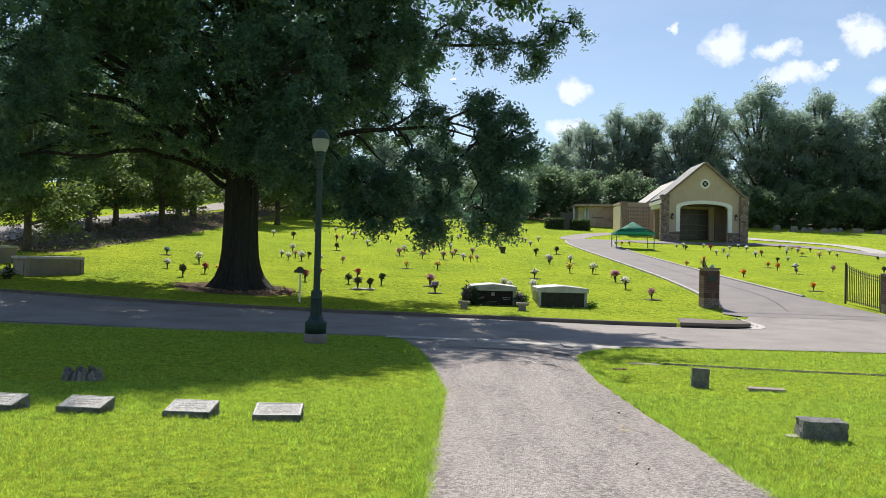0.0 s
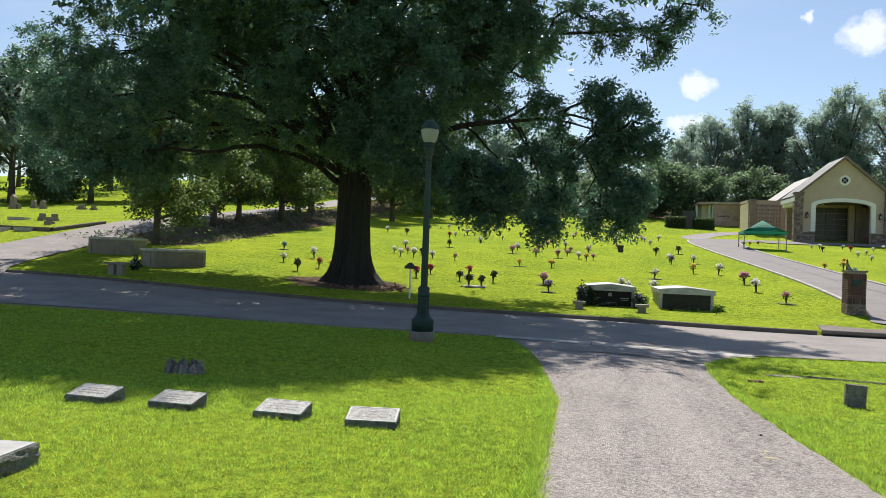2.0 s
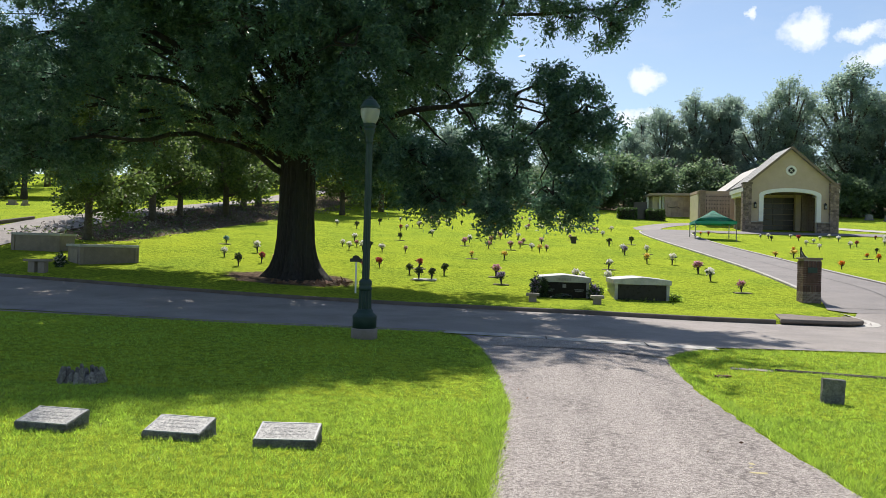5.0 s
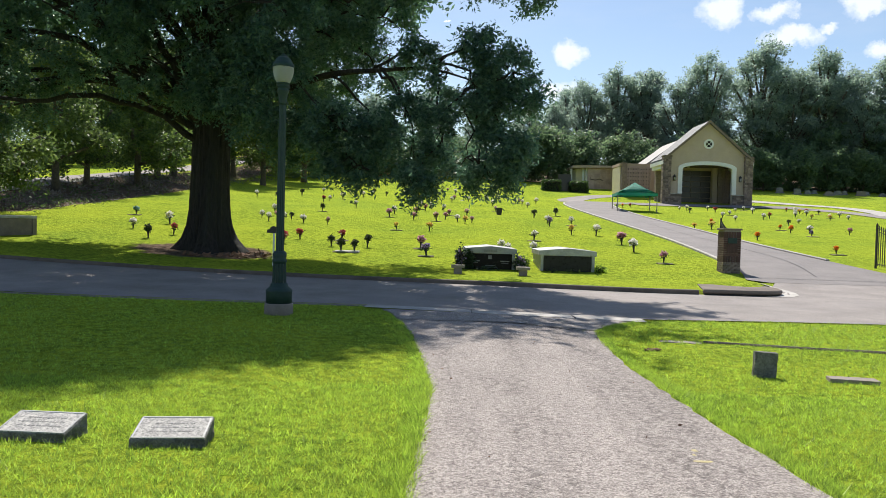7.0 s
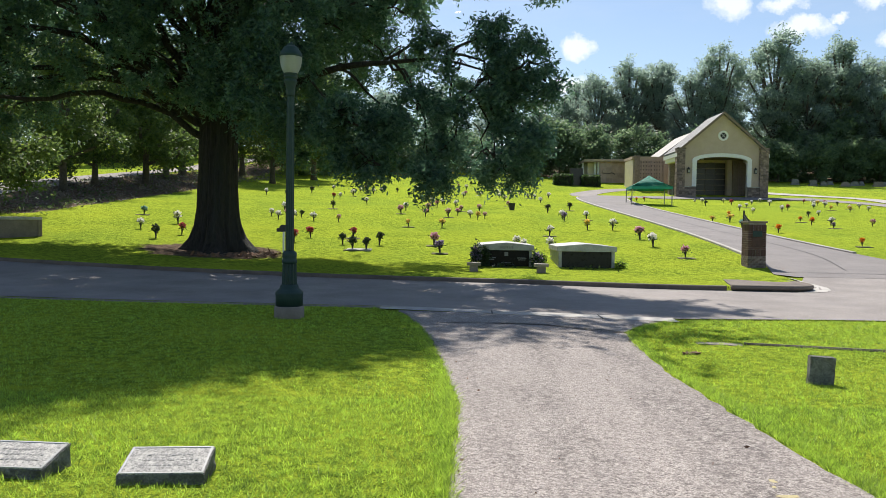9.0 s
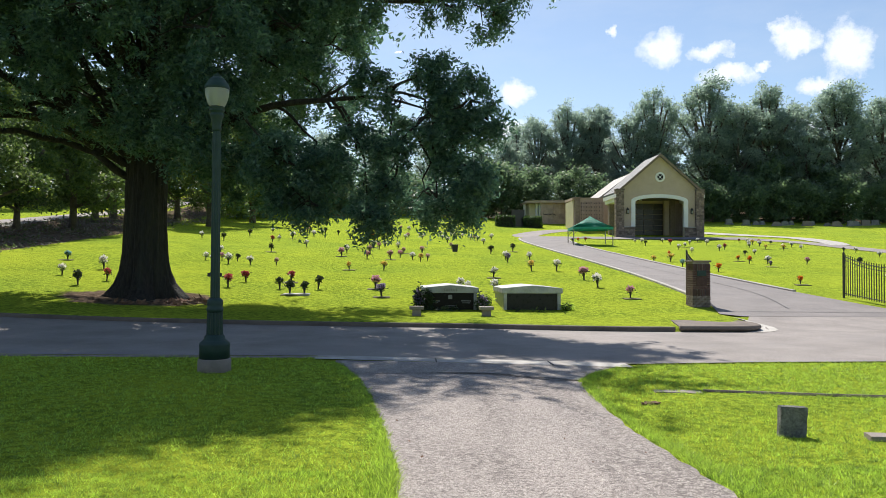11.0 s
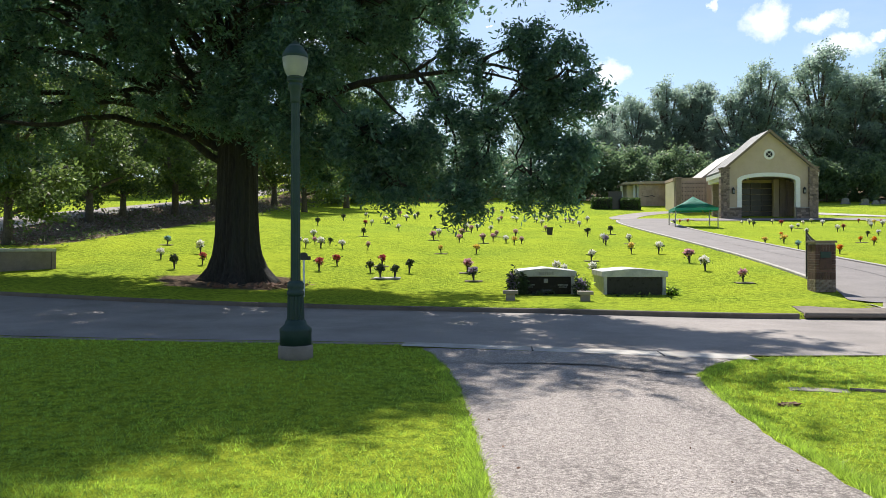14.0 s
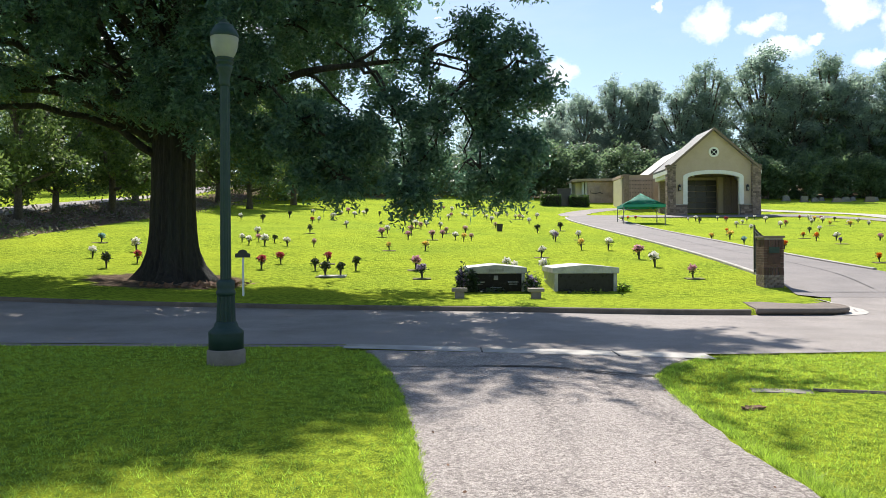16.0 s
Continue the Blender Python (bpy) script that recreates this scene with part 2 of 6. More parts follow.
BLADES = blade_material()
DRIVE = chip_seal("worn_chip_seal", (0.19, 0.162, 0.148), (0.60, 0.535, 0.49), (0.12, 0.105, 0.098))
# The drive's chip seal again, toned down to carry the tree shade.
APRON = chip_seal("shade_darkened_chip_seal", (0.19, 0.165, 0.152), (0.56, 0.505, 0.465), (0.12, 0.106, 0.1))
ASPHALT = surface("aged_asphalt", (0.185, 0.163, 0.15), (0.335, 0.298, 0.275), 0.8, 0.88, 0.6, 45.0, stain=(0.25, 0.225, 0.215), stain_scale=0.35, vary=0, relief=0.015, spread=0.1)
DARK_ASPHALT = surface("dark_asphalt", (0.15, 0.135, 0.13), (0.26, 0.235, 0.225), 0.7, 0.88, 0.6, 55.0, vary=0, relief=0.012)
CONCRETE = surface("concrete", (0.33, 0.31, 0.28), (0.52, 0.49, 0.45), 2.5, 0.85, 0.4, 70.0, stain=(0.24, 0.21, 0.18), stain_scale=1.4)
KERB_STONE = surface("weathered_kerb_concrete", (0.115, 0.092, 0.075), (0.21, 0.17, 0.14), 2.5, 0.9, 0.5, 70.0, stain=(0.06, 0.05, 0.042), stain_scale=1.0)
# Tar of the joints; also paints the shade in drain throat and stump hollow.
TAR_AND_SHADE = surface("tar_and_hollow_shade", (0.03, 0.03, 0.03), (0.06, 0.06, 0.06), 6, 0.7, 0.2)
GRANITE = surface("grey_granite", (0.30, 0.30, 0.30), (0.50, 0.49, 0.47), 4.0, 0.55, 0.25, 140.0, stain=(0.22, 0.22, 0.20), stain_scale=3.0)
MARKER_TOP = surface("weathered_marker_granite", (0.07, 0.07, 0.068), (0.52, 0.50, 0.46), 60.0, 0.7, 0.5, 150.0, stain=(0.62, 0.59, 0.53), stain_scale=22.0, spread=0.1, relief=0.006)
ROUGH_STONE = surface("rock_faced_granite", (0.12, 0.12, 0.115), (0.36, 0.35, 0.33), 16.0, 0.85, 1.0, 70.0, stain=(0.07, 0.07, 0.062), stain_scale=6.0, relief=0.04)
LETTER_CUT = surface("lettering_stone", (0.13, 0.13, 0.13), (0.30, 0.29, 0.28), 8, 0.7, 0.2)
BLACK_GRANITE = surface("black_polished_granite", (0.006, 0.006, 0.007), (0.012, 0.012, 0.014), 8.0, 0.25, 0.05, 120.0, gloss=0.12)
PALE_LETTER = surface("etched_letter", (0.24, 0.24, 0.24), (0.36, 0.36, 0.36), 20, 0.7, 0.1)
BARK = surface("oak_bark", (0.010, 0.009, 0.008), (0.055, 0.046, 0.040), 7.0, 0.95, 1.0, 24.0, stain=(0.05, 0.055, 0.045), stain_scale=1.1, vary=0.1, relief=0.1, stretch=0.14)
PALE_BARK = surface("young_bark", (0.05, 0.042, 0.035), (0.14, 0.12, 0.10), 5.0, 0.95, 0.8, 25.0, relief=0.04)
# Oak leaf colour is pushed towards blue to carry the veiling haze.
OAK_LEAF = foliage("hazed_oak_leaves", (0.022, 0.066, 0.056), (0.125, 0.215, 0.135), 0.45, 0.4)
ROW_LEAF = foliage("young_tree_leaves", (0.032, 0.07, 0.025), (0.14, 0.205, 0.052), 0.5)
# Distant haze is mixed into both leaf colours: woods paler and bluer, shrubs bluer.
WOOD_LEAF = foliage("hazed_wood_leaves", (0.12, 0.18, 0.165), (0.32, 0.40, 0.31), 0.64)
SHRUB_LEAF = foliage("hazed_shrub_leaves", (0.055, 0.105, 0.062), (0.155, 0.23, 0.11), 0.55)
HEDGE_LEAF = foliage("hedge_leaves", (0.03, 0.065, 0.02), (0.085, 0.15, 0.04), 0.45)
POST_GREEN = surface("dark_green_enamel", (0.011, 0.032, 0.028), (0.021, 0.052, 0.045), 5.0, 0.5, 0.08, 90.0, stain=(0.03, 0.05, 0.046), stain_scale=5.0, vary=0.03, gloss=0.35)
BLACK_IRON = surface("black_painted_iron", (0.010, 0.010, 0.011), (0.022, 0.022, 0.024), 5.0, 0.4, 0.08, 90.0, vary=0.05)
BRICK = surface("red_brown_brick", (0.075, 0.042, 0.036), (0.14, 0.078, 0.064), 9.0, 0.9, 0.4, 90.0, stain=(0.055, 0.035, 0.03), stain_scale=6.0, vary=0.3)
MORTAR = surface("grey_mortar", (0.20, 0.18, 0.16), (0.33, 0.30, 0.27), 9.0, 0.95, 0.4, 90.0)
STUCCO = surface("tan_stucco", (0.44, 0.345, 0.265), (0.54, 0.435, 0.345), 1.2, 0.9, 0.3, 60.0, vary=0)
CREAM = surface("cream_stucco", (0.60, 0.52, 0.36), (0.72, 0.63, 0.45), 1.5, 0.9, 0.2, 60.0, vary=0)
WHITE = surface("white_painted_trim", (0.70, 0.70, 0.68), (0.82, 0.81, 0.79), 2.5, 0.6, 0.1, 60.0, vary=0.02)
FIELDSTONE = surface("brown_fieldstone", (0.125, 0.092, 0.075), (0.32, 0.25, 0.205), 7.0, 0.9, 0.5, 60.0, vary=0.4)
ROOF_GREY = surface("grey_shingle", (0.125, 0.124, 0.125), (0.185, 0.183, 0.182), 2.5, 0.7, 0.3, 30.0, vary=0.03)
ROOF_PALE = surface("pale_metal_roof", (0.28, 0.265, 0.245), (0.36, 0.34, 0.315), 1.0, 0.5, 0.1, 30.0, vary=0)
ROOF_TAN = surface("tan_flat_roof_edge", (0.36, 0.27, 0.20), (0.46, 0.36, 0.28), 1.0, 0.7, 0.1, 30.0, vary=0)
ROSE_MARBLE = surface("rose_marble", (0.42, 0.30, 0.24), (0.56, 0.43, 0.35), 2.0, 0.4, 0.1, 30.0, stain=(0.36, 0.25, 0.21), stain_scale=1.5)
SCREEN_BLOCK = surface("pinkish_screen_block", (0.30, 0.225, 0.20), (0.40, 0.31, 0.28), 3.0, 0.9, 0.3, 40.0)
DARK_PANEL = surface("dark_bronze_and_hole_shade", (0.012, 0.010, 0.011), (0.026, 0.022, 0.022), 2.0, 0.35, 0.1, 40.0)
# Dark brown that puts the shade inside the porch into the ceiling colour.
SHADE_INSIDE = surface("shaded_porch_brown", (0.12, 0.09, 0.07), (0.2, 0.155, 0.12), 2.0, 0.8, 0.2, 40.0)
TENT_GREEN = surface("green_canvas", (0.012, 0.24, 0.165), (0.025, 0.32, 0.22), 2.0, 0.7, 0.2, 80.0, vary=0)
TENT_POLE = surface("grey_metal_pole", (0.22, 0.22, 0.21), (0.34, 0.34, 0.33), 4.0, 0.4, 0.1, 60.0, metal=0.6)
TOMB_STONE = surface("brown_grey_tomb_stone", (0.19, 0.158, 0.135), (0.30, 0.25, 0.215), 2.0, 0.75, 0.25, 70.0, stain=(0.14, 0.115, 0.095), stain_scale=1.2)
STUMP_WOOD = surface("weathered_stump_wood", (0.10, 0.09, 0.078), (0.40, 0.36, 0.31), 9.0, 0.95, 0.9, 40.0, stain=(0.05, 0.045, 0.04), stain_scale=8.0, relief=0.03, vary=0.35)
VASE = surface("dark_bronze_vase", (0.014, 0.012, 0.011), (0.035, 0.03, 0.025), 9.0, 0.5, 0.1, 80.0)
LEAF_PICK = foliage("bouquet_leaf", (0.015, 0.035, 0.012), (0.04, 0.075, 0.025), 0.25)
YELLOW_PAINT = surface("worn_yellow_paint", (0.34, 0.29, 0.17), (0.50, 0.42, 0.22), 9.0, 0.9, 0.4, 60.0, stain=(0.32, 0.29, 0.26), stain_scale=12.0)
DRY_LEAF = surface("dry_leaf_litter", (0.15, 0.075, 0.045), (0.34, 0.20, 0.13), 9.0, 0.95, 0.5, 60.0, vary=0.3)
BANK_LITTER = surface("grey_dead_leaves", (0.10, 0.08, 0.065), (0.36, 0.31, 0.27), 3.0, 0.95, 0.3, 20.0, spread=0.09)


def globe_glass():
    m = bpy.data.materials.new("frosted_globe")
    m.use_nodes = True
    n = Nodes(m.node_tree)
    co = n.add("ShaderNodeTexCoord").outputs["Object"]
    b = n.add("ShaderNodeBsdfPrincipled", Roughness=0.35)
    b.inputs["Transmission Weight"].default_value = 0.55
    b.inputs["IOR"].default_value = 1.2
    n.link(n.mix(n.noise(co, 5.0), (0.42, 0.45, 0.42), (0.74, 0.75, 0.71)), b.inputs["Base Color"])
    n.link(b.outputs[0], n.add("ShaderNodeOutputMaterial").inputs["Surface"])
    return m


GLOBE = globe_glass()
PETALS = {
    "w": foliage("white_petals", (0.50, 0.48, 0.44), (0.80, 0.79, 0.76), 0.5),
    "p": foliage("pink_petals", (0.34, 0.13, 0.18), (0.66, 0.42, 0.46), 0.5),
    "r": foliage("red_petals", (0.20, 0.02, 0.025), (0.48, 0.10, 0.08), 0.5),
    "o": foliage("orange_petals", (0.50, 0.13, 0.015), (0.75, 0.33, 0.03), 0.5),
    "y": foliage("yellow_petals", (0.50, 0.36, 0.04), (0.78, 0.66, 0.22), 0.5),
    "v": foliage("purple_petals", (0.10, 0.06, 0.16), (0.40, 0.32, 0.46), 0.5),
    "m": foliage("mixed_red_white_petals", (0.25, 0.05, 0.05), (0.68, 0.60, 0.52), 0.5),
    "t": foliage("teal_petals", (0.08, 0.20, 0.20), (0.30, 0.46, 0.46), 0.5),
    "g": foliage("dark_green_sprigs", (0.02, 0.035, 0.018), (0.07, 0.085, 0.045), 0.3),
}


# ---- building tools ----
def mesh_of(name, bm, material, smooth=False):
    me = bpy.data.meshes.new(name)
    bm.to_mesh(me)
    bm.free()
    me.materials.append(material)
    if smooth:
        for p in me.polygons:
            p.use_smooth = True
    return me


def part(name, bm, material, parent, label="", smooth=False):
    """Links a bmesh as one mesh object under a thing or a part."""
    ob = new(name, mesh_of(name, bm, material, smooth))
    ob.parent = parent
    if label:
        ob["label"] = label
    return ob


def thing(name, place, label, category, group="", kind=""):
    """An Empty at the base of a thing."""
    ob = new(name)
    ob.empty_display_size = 0.2
    ob.matrix_world = place if isinstance(place, Matrix) else Matrix.Translation(place)
    return tagged(ob, label, category, group, kind)


def box(bm, x0, y0, z0, x1, y1, z1, bevel=0.0):
    m = Matrix.LocRotScale(((x0 + x1) / 2, (y0 + y1) / 2, (z0 + z1) / 2), None, (abs(x1 - x0), abs(y1 - y0), abs(z1 - z0)))
    made = bmesh.ops.create_cube(bm, size=1, matrix=m)
    if bevel:
        edges = list({e for v in made["verts"] for e in v.link_edges})
        bmesh.ops.bevel(bm, geom=edges, offset=bevel, segments=2, affect="EDGES", profile=0.6)
    return bm


def block(x0, y0, z0, x1, y1, z1, bevel=0.0):
    return box(bmesh.new(), x0, y0, z0, x1, y1, z1, bevel)


def prism(bm, outline, axis, a, b):
    """Extrudes a flat outline along an axis, from a to b. axis 'y': outline in x, z; axis 'x': in y, z; axis 'z': in x, y."""
    def at(u, v, d):
        return {"y": (u, d, v), "x": (d, u, v), "z": (u, v, d)}[axis]
    lo = [bm.verts.new(at(u, v, a)) for u, v in outline]
    hi = [bm.verts.new(at(u, v, b)) for u, v in outline]
    bm.faces.new(lo)
    bm.faces.new(hi[::-1])
    n = len(outline)
    for i in range(n):
        bm.faces.new((lo[i], hi[i], hi[(i + 1) % n], lo[(i + 1) % n]))
    bmesh.ops.recalc_face_normals(bm, faces=bm.faces[:])
    return bm


def turned(bm, profile, segs=24, flutes=0, depth=0.0):
    """A body of revolution about z from (radius, height) pairs; flutes cut its round."""
    rings = []
    for r, z in profile:
        ring = []
        for i in range(segs):
            a = 2 * math.pi * i / segs
            rr = r * (1 - depth * (0.5 + 0.5 * math.cos(flutes * a))) if flutes else r
            ring.append(bm.verts.new((rr * math.cos(a), rr * math.sin(a), z)))
        rings.append(ring)
    for lo, hi in zip(rings, rings[1:]):
        for i in range(segs):
            bm.faces.new((lo[i], lo[(i + 1) % segs], hi[(i + 1) % segs], hi[i]))
    bm.faces.new(rings[0][::-1])
    bm.faces.new(rings[-1])
    return bm


def tube(bm, points, radii, segs=10, wobble=0.0, seed=0):
    """A tapered tube along points."""
    rng = random.Random(seed)
    rings = []
    pts = [Vector(p) for p in points]
    for i, p in enumerate(pts):
        d = (pts[min(i + 1, len(pts) - 1)] - pts[max(i - 1, 0)]).normalized()
        q = d.to_track_quat("Z", "Y")
        ring = []
        for k in range(segs):
            a = 2 * math.pi * k / segs
            r = radii[i] * (1 + wobble * (rng.random() - 0.5))
            ring.append(bm.verts.new(p + q @ Vector((r * math.cos(a), r * math.sin(a), 0))))
        rings.append(ring)
    for lo, hi in zip(rings, rings[1:]):
        for k in range(segs):
            bm.faces.new((lo[k], lo[(k + 1) % segs], hi[(k + 1) % segs], hi[k]))
    bm.faces.new(rings[0][::-1])
    bm.faces.new(rings[-1])
    return bm


def spline(points, step=0.8):
    """Points along a smooth line through the given ones."""
    out, ps = [], [Vector(p) for p in points]
    for i in range(len(ps) - 1):
        a, b, c, d = ps[max(i - 1, 0)], ps[i], ps[i + 1], ps[min(i + 2, len(ps) - 1)]
        n = max(2, int((c - b).length / step))
        for k in range(n):
            t = k / n
            out.append(0.5 * ((2 * b) + (c - a) * t + (2 * a - 5 * b + 4 * c - d) * t * t + (3 * b - a - 3 * c + d) * t ** 3))
    out.append(ps[-1])
    return out


def numpy_mesh(name, verts, faces, material, size):
    """A mesh from arrays, all faces of one size."""
    me = bpy.data.meshes.new(name)
    me.vertices.add(len(verts))
    me.vertices.foreach_set("co", np.asarray(verts, dtype=np.float32).ravel())
    count = len(faces)
    me.loops.add(count * size)
    me.loops.foreach_set("vertex_index", np.asarray(faces, dtype=np.int32).ravel())
    me.polygons.add(count)
    me.polygons.foreach_set("loop_start", np.arange(0, count * size, size, dtype=np.int32))
    me.update(calc_edges=True)
    me.materials.append(material)
    return me


def leaf_mesh(name, at, length, width, material, rng, droop=0.3, up=0.0):
    """Pointed leaves at the given places, each turned its own way."""
    n = len(at)
    a = rng.normal(size=(n, 3))
    a[:, 2] = a[:, 2] * 0.7 - droop + up
    a /= np.linalg.norm(a, axis=1)[:, None]
    b = np.cross(a, rng.normal(size=(n, 3)))
    b /= np.linalg.norm(b, axis=1)[:, None] + 1e-9
    s = rng.uniform(0.6, 1.35, size=(n, 1))
    tip, side = a * length * s, b * width * s * 0.5
    verts = np.empty((n, 4, 3))
    verts[:, 0], verts[:, 1], verts[:, 2], verts[:, 3] = at, at + tip * 0.45 + side, at + tip, at + tip * 0.45 - side
    return numpy_mesh(name, verts.reshape(-1, 3), np.arange(n * 4).reshape(-1, 4), material, 4)


def crown_points(lobes, sprigs, per, spread, rng, hollow=0.45, clump=0.4):
    """Places for leaves: sprigs in the outer part of each lobe, with gaps between."""
    vol = np.array([(rx * ry * rz) ** 0.58 for _, _, _, rx, ry, rz in lobes])
    share = np.maximum((sprigs * vol / vol.sum()).astype(int), 6)
    out = []
    for (x, y, z, rx, ry, rz), k in zip(lobes, share):
        m = max(3, k // 14)
        d = rng.normal(size=(m, 3))
        d /= np.linalg.norm(d, axis=1)[:, None]
        r = hollow + (1 - hollow) * rng.random((m, 1)) ** 0.6
        r *= 1 + 0.22 * np.sin(d[:, :1] * 7 + x) * np.cos(d[:, 1:2] * 6 + z)
        mass = np.array((x, y, z)) + d * r * np.array((rx, ry, rz))
        c = mass[rng.integers(0, m, k)] + rng.normal(size=(k, 3)) * np.array((1.0, 1.0, 0.7)) * clump
        p = np.repeat(c, per, axis=0) + rng.normal(size=(k * per, 3)) * np.array((spread, spread, spread * 0.75))
        out.append(p)
    return np.concatenate(out)


# ---- ground, roads, kerbs ----
OAK = (-8.45, 30.0)


def bare_soil(x, y):
    """How bare the ground is: under the oak, on the bank under the row of trees, below the far shrubs."""
    d = math.hypot((x - OAK[0]) / 1.25, y - OAK[1] + 0.6)
    soil = 0.95 * ease(3.0, 0.9, d)
    bank = ease(-18.2, -19.8, x + 0.06 * max(0, y - 55)) * ease(-25.6, -23.5, x) * ease(34, 38, y) * ease(108, 95, y)
    rim = ease(92, 97, y) * ease(6, -4, x) * ease(-33, -27, x) * 0.62
    woods = ease(104, 110, y) * ease(-34, -28, x)
    return max(soil, 0.9 * bank, rim, woods)


def build_ground():
    xs = np.concatenate([np.linspace(-900, -80, 12), np.arange(-70, -20, 2.0), np.arange(-20, 20, 0.5), np.arange(20, 72, 2.0), np.linspace(80, 900, 12)])
    ys = np.concatenate([np.linspace(-900, -30, 10), np.arange(-25, 0, 1.0), np.arange(0, 23.5, 0.5), [23.7, 23.9, 24.1, 24.3, 24.42, 24.47, 24.56, 24.64, 24.8, 25.2, 25.6],
                         np.arange(26, 44, 0.5), np.arange(44, 112, 1.5), np.arange(112, 160, 4.0), np.linspace(170, 1400, 14)])
    nx, ny = len(xs), len(ys)
    verts, bare = [], []
    for y in ys:
        pull = ease(19.5, 22.5, y) * ease(29.5, 25.8, y)
        for x in xs:
            yy = y + (kerb_y(x) - 24.5) * pull
            lump = 0.012 * noise.noise((x * 0.6, yy * 0.6, 0)) if abs(x) < 60 and not 17 < yy < 28 else 0
            verts.append((x, yy, height(x, yy) + lump))
            bare.append(bare_soil(x, yy))
    faces = [(j * nx + i, j * nx + i + 1, (j + 1) * nx + i + 1, (j + 1) * nx + i) for j in range(ny - 1) for i in range(nx - 1)]
    me = numpy_mesh("ground", verts, faces, LAWN, 4)
    me.attributes.new("bare", "FLOAT", "POINT").data.foreach_set("value", np.array(bare, dtype=np.float32))
    for p in me.polygons:
        p.use_smooth = True
    return tagged(new("ground", me), "bright mown lawn rolling up to the woods", "ground", kind="structure")


def sheet(name, rows, material, label, category, lift=0.02):
    """A paved sheet over the ground; rows of (x, y) across it."""
    bm = bmesh.new()
    vs = [[bm.verts.new((x, y, height(x, y) + lift)) for x, y in row] for row in rows]
    for a, b in zip(vs, vs[1:]):
        for i in range(len(a) - 1):
            bm.faces.new((a[i], a[i + 1], b[i + 1], b[i]))
    bmesh.ops.recalc_face_normals(bm, faces=bm.faces[:])
    ob = new(name, mesh_of(name, bm, material, True))
    return tagged(ob, label, category, kind="structure")


def strip_rows(centre, widths, across=9, ragged=0.0, seed=1):
    """Rows across a lane: its centre line and its widths along it."""
    rng = random.Random(seed)
    pts = spline([(x, y, w) for (x, y), w in zip(centre, widths)], 0.5)
    rows = []
    for i, p in enumerate(pts):
        d = pts[min(i + 1, len(pts) - 1)] - pts[max(i - 1, 0)]
        n = Vector((d.y, -d.x, 0)).normalized()
        row = []
        for k in range(across):
            f = k / (across - 1) - 0.5
            w = p.z + (ragged * (rng.random() - 0.5) if k in (0, across - 1) else 0)
            row.append((p.x + n.x * w * f, p.y + n.y * w * f))
        rows.append(row)
    return rows


def kerb(name, line, wide, tall, material, label, lift=0.0):
    """A raised kerb along a line, with rounded shoulders."""
    bm = bmesh.new()
    pts = spline([(x, y, 0) for x, y in line], 0.5)
    half = wide / 2
    section = [(-half, -0.15), (-half, tall - 0.02), (-half + 0.02, tall), (half - 0.02, tall), (half, tall - 0.02), (half, -0.15)]
    rings = []
    for i, p in enumerate(pts):
        d = pts[min(i + 1, len(pts) - 1)] - pts[max(i - 1, 0)]
        n = Vector((-d.y, d.x, 0)).normalized()
        low = min(height(p.x - n.x * 0.3, p.y - n.y * 0.3), height(p.x, p.y), height(p.x + n.x * 0.3, p.y + n.y * 0.3)) + lift
        rings.append([bm.verts.new((p.x + n.x * u, p.y + n.y * u, low + v)) for u, v in section])
    for a, b in zip(rings, rings[1:]):
        for k in range(len(section) - 1):
            bm.faces.new((a[k], a[k + 1], b[k + 1], b[k]))
    bm.faces.new(rings[0])
    bm.faces.new(rings[-1][::-1])
    bmesh.ops.recalc_face_normals(bm, faces=bm.faces[:])
    return tagged(new(name, mesh_of(name, bm, material)), label, "kerb", kind="structure")


build_ground()
sheet("road", [[(x, verge_y(x) + (kerb_y(x) - verge_y(x)) * k / 16 + (0.02 if k == 16 else 0)) for k in range(17)] for x in np.arange(-60, 60.1, 0.5)],
      ASPHALT, "grey aged asphalt cross road, dappled by tree shade", "road", 0.022)


def drive_rows():
    left = [(-12, -0.1), (7, -0.08), (10.7, -0.02), (12.6, -0.17), (14.7, -0.42), (16.1, -0.66), (17.4, -1.0), (18.3, -1.35)]
    right = [(-12, 2.42), (6, 2.42), (8.2, 2.35), (12.5, 2.34), (14.4, 2.41), (15.7, 2.52), (16.5, 2.95), (17.3, 3.6)]
    rng = random.Random(4)
    rows = []
    for y in np.arange(-12, 17.95, 0.16):
        a = lerp_table(y, left) + 0.05 * (rng.random() - 0.5)
        b = lerp_table(y, right) + 0.05 * (rng.random() - 0.5)
        rows.append([(a + (b - a) * k / 12, min(y, verge_y(a + (b - a) * k / 12) - 0.42)) for k in range(13)])
    return rows


sheet("driveway", drive_rows(), DRIVE, "pale worn chip-seal drive between two lawns", "driveway", 0.016)
sheet("gutter", [[(x, verge_y(x) - 0.46 + 0.5 * k / 4) for k in range(5)] for x in np.arange(-1.55, 3.95, 0.25)],
      CONCRETE, "pale concrete gutter pan across the drive mouth", "gutter", 0.027)


SEAM = [(0.41, 16.48), (1.26, 16.39), (1.76, 16.12), (2.26, 15.82), (2.53, 15.7)]


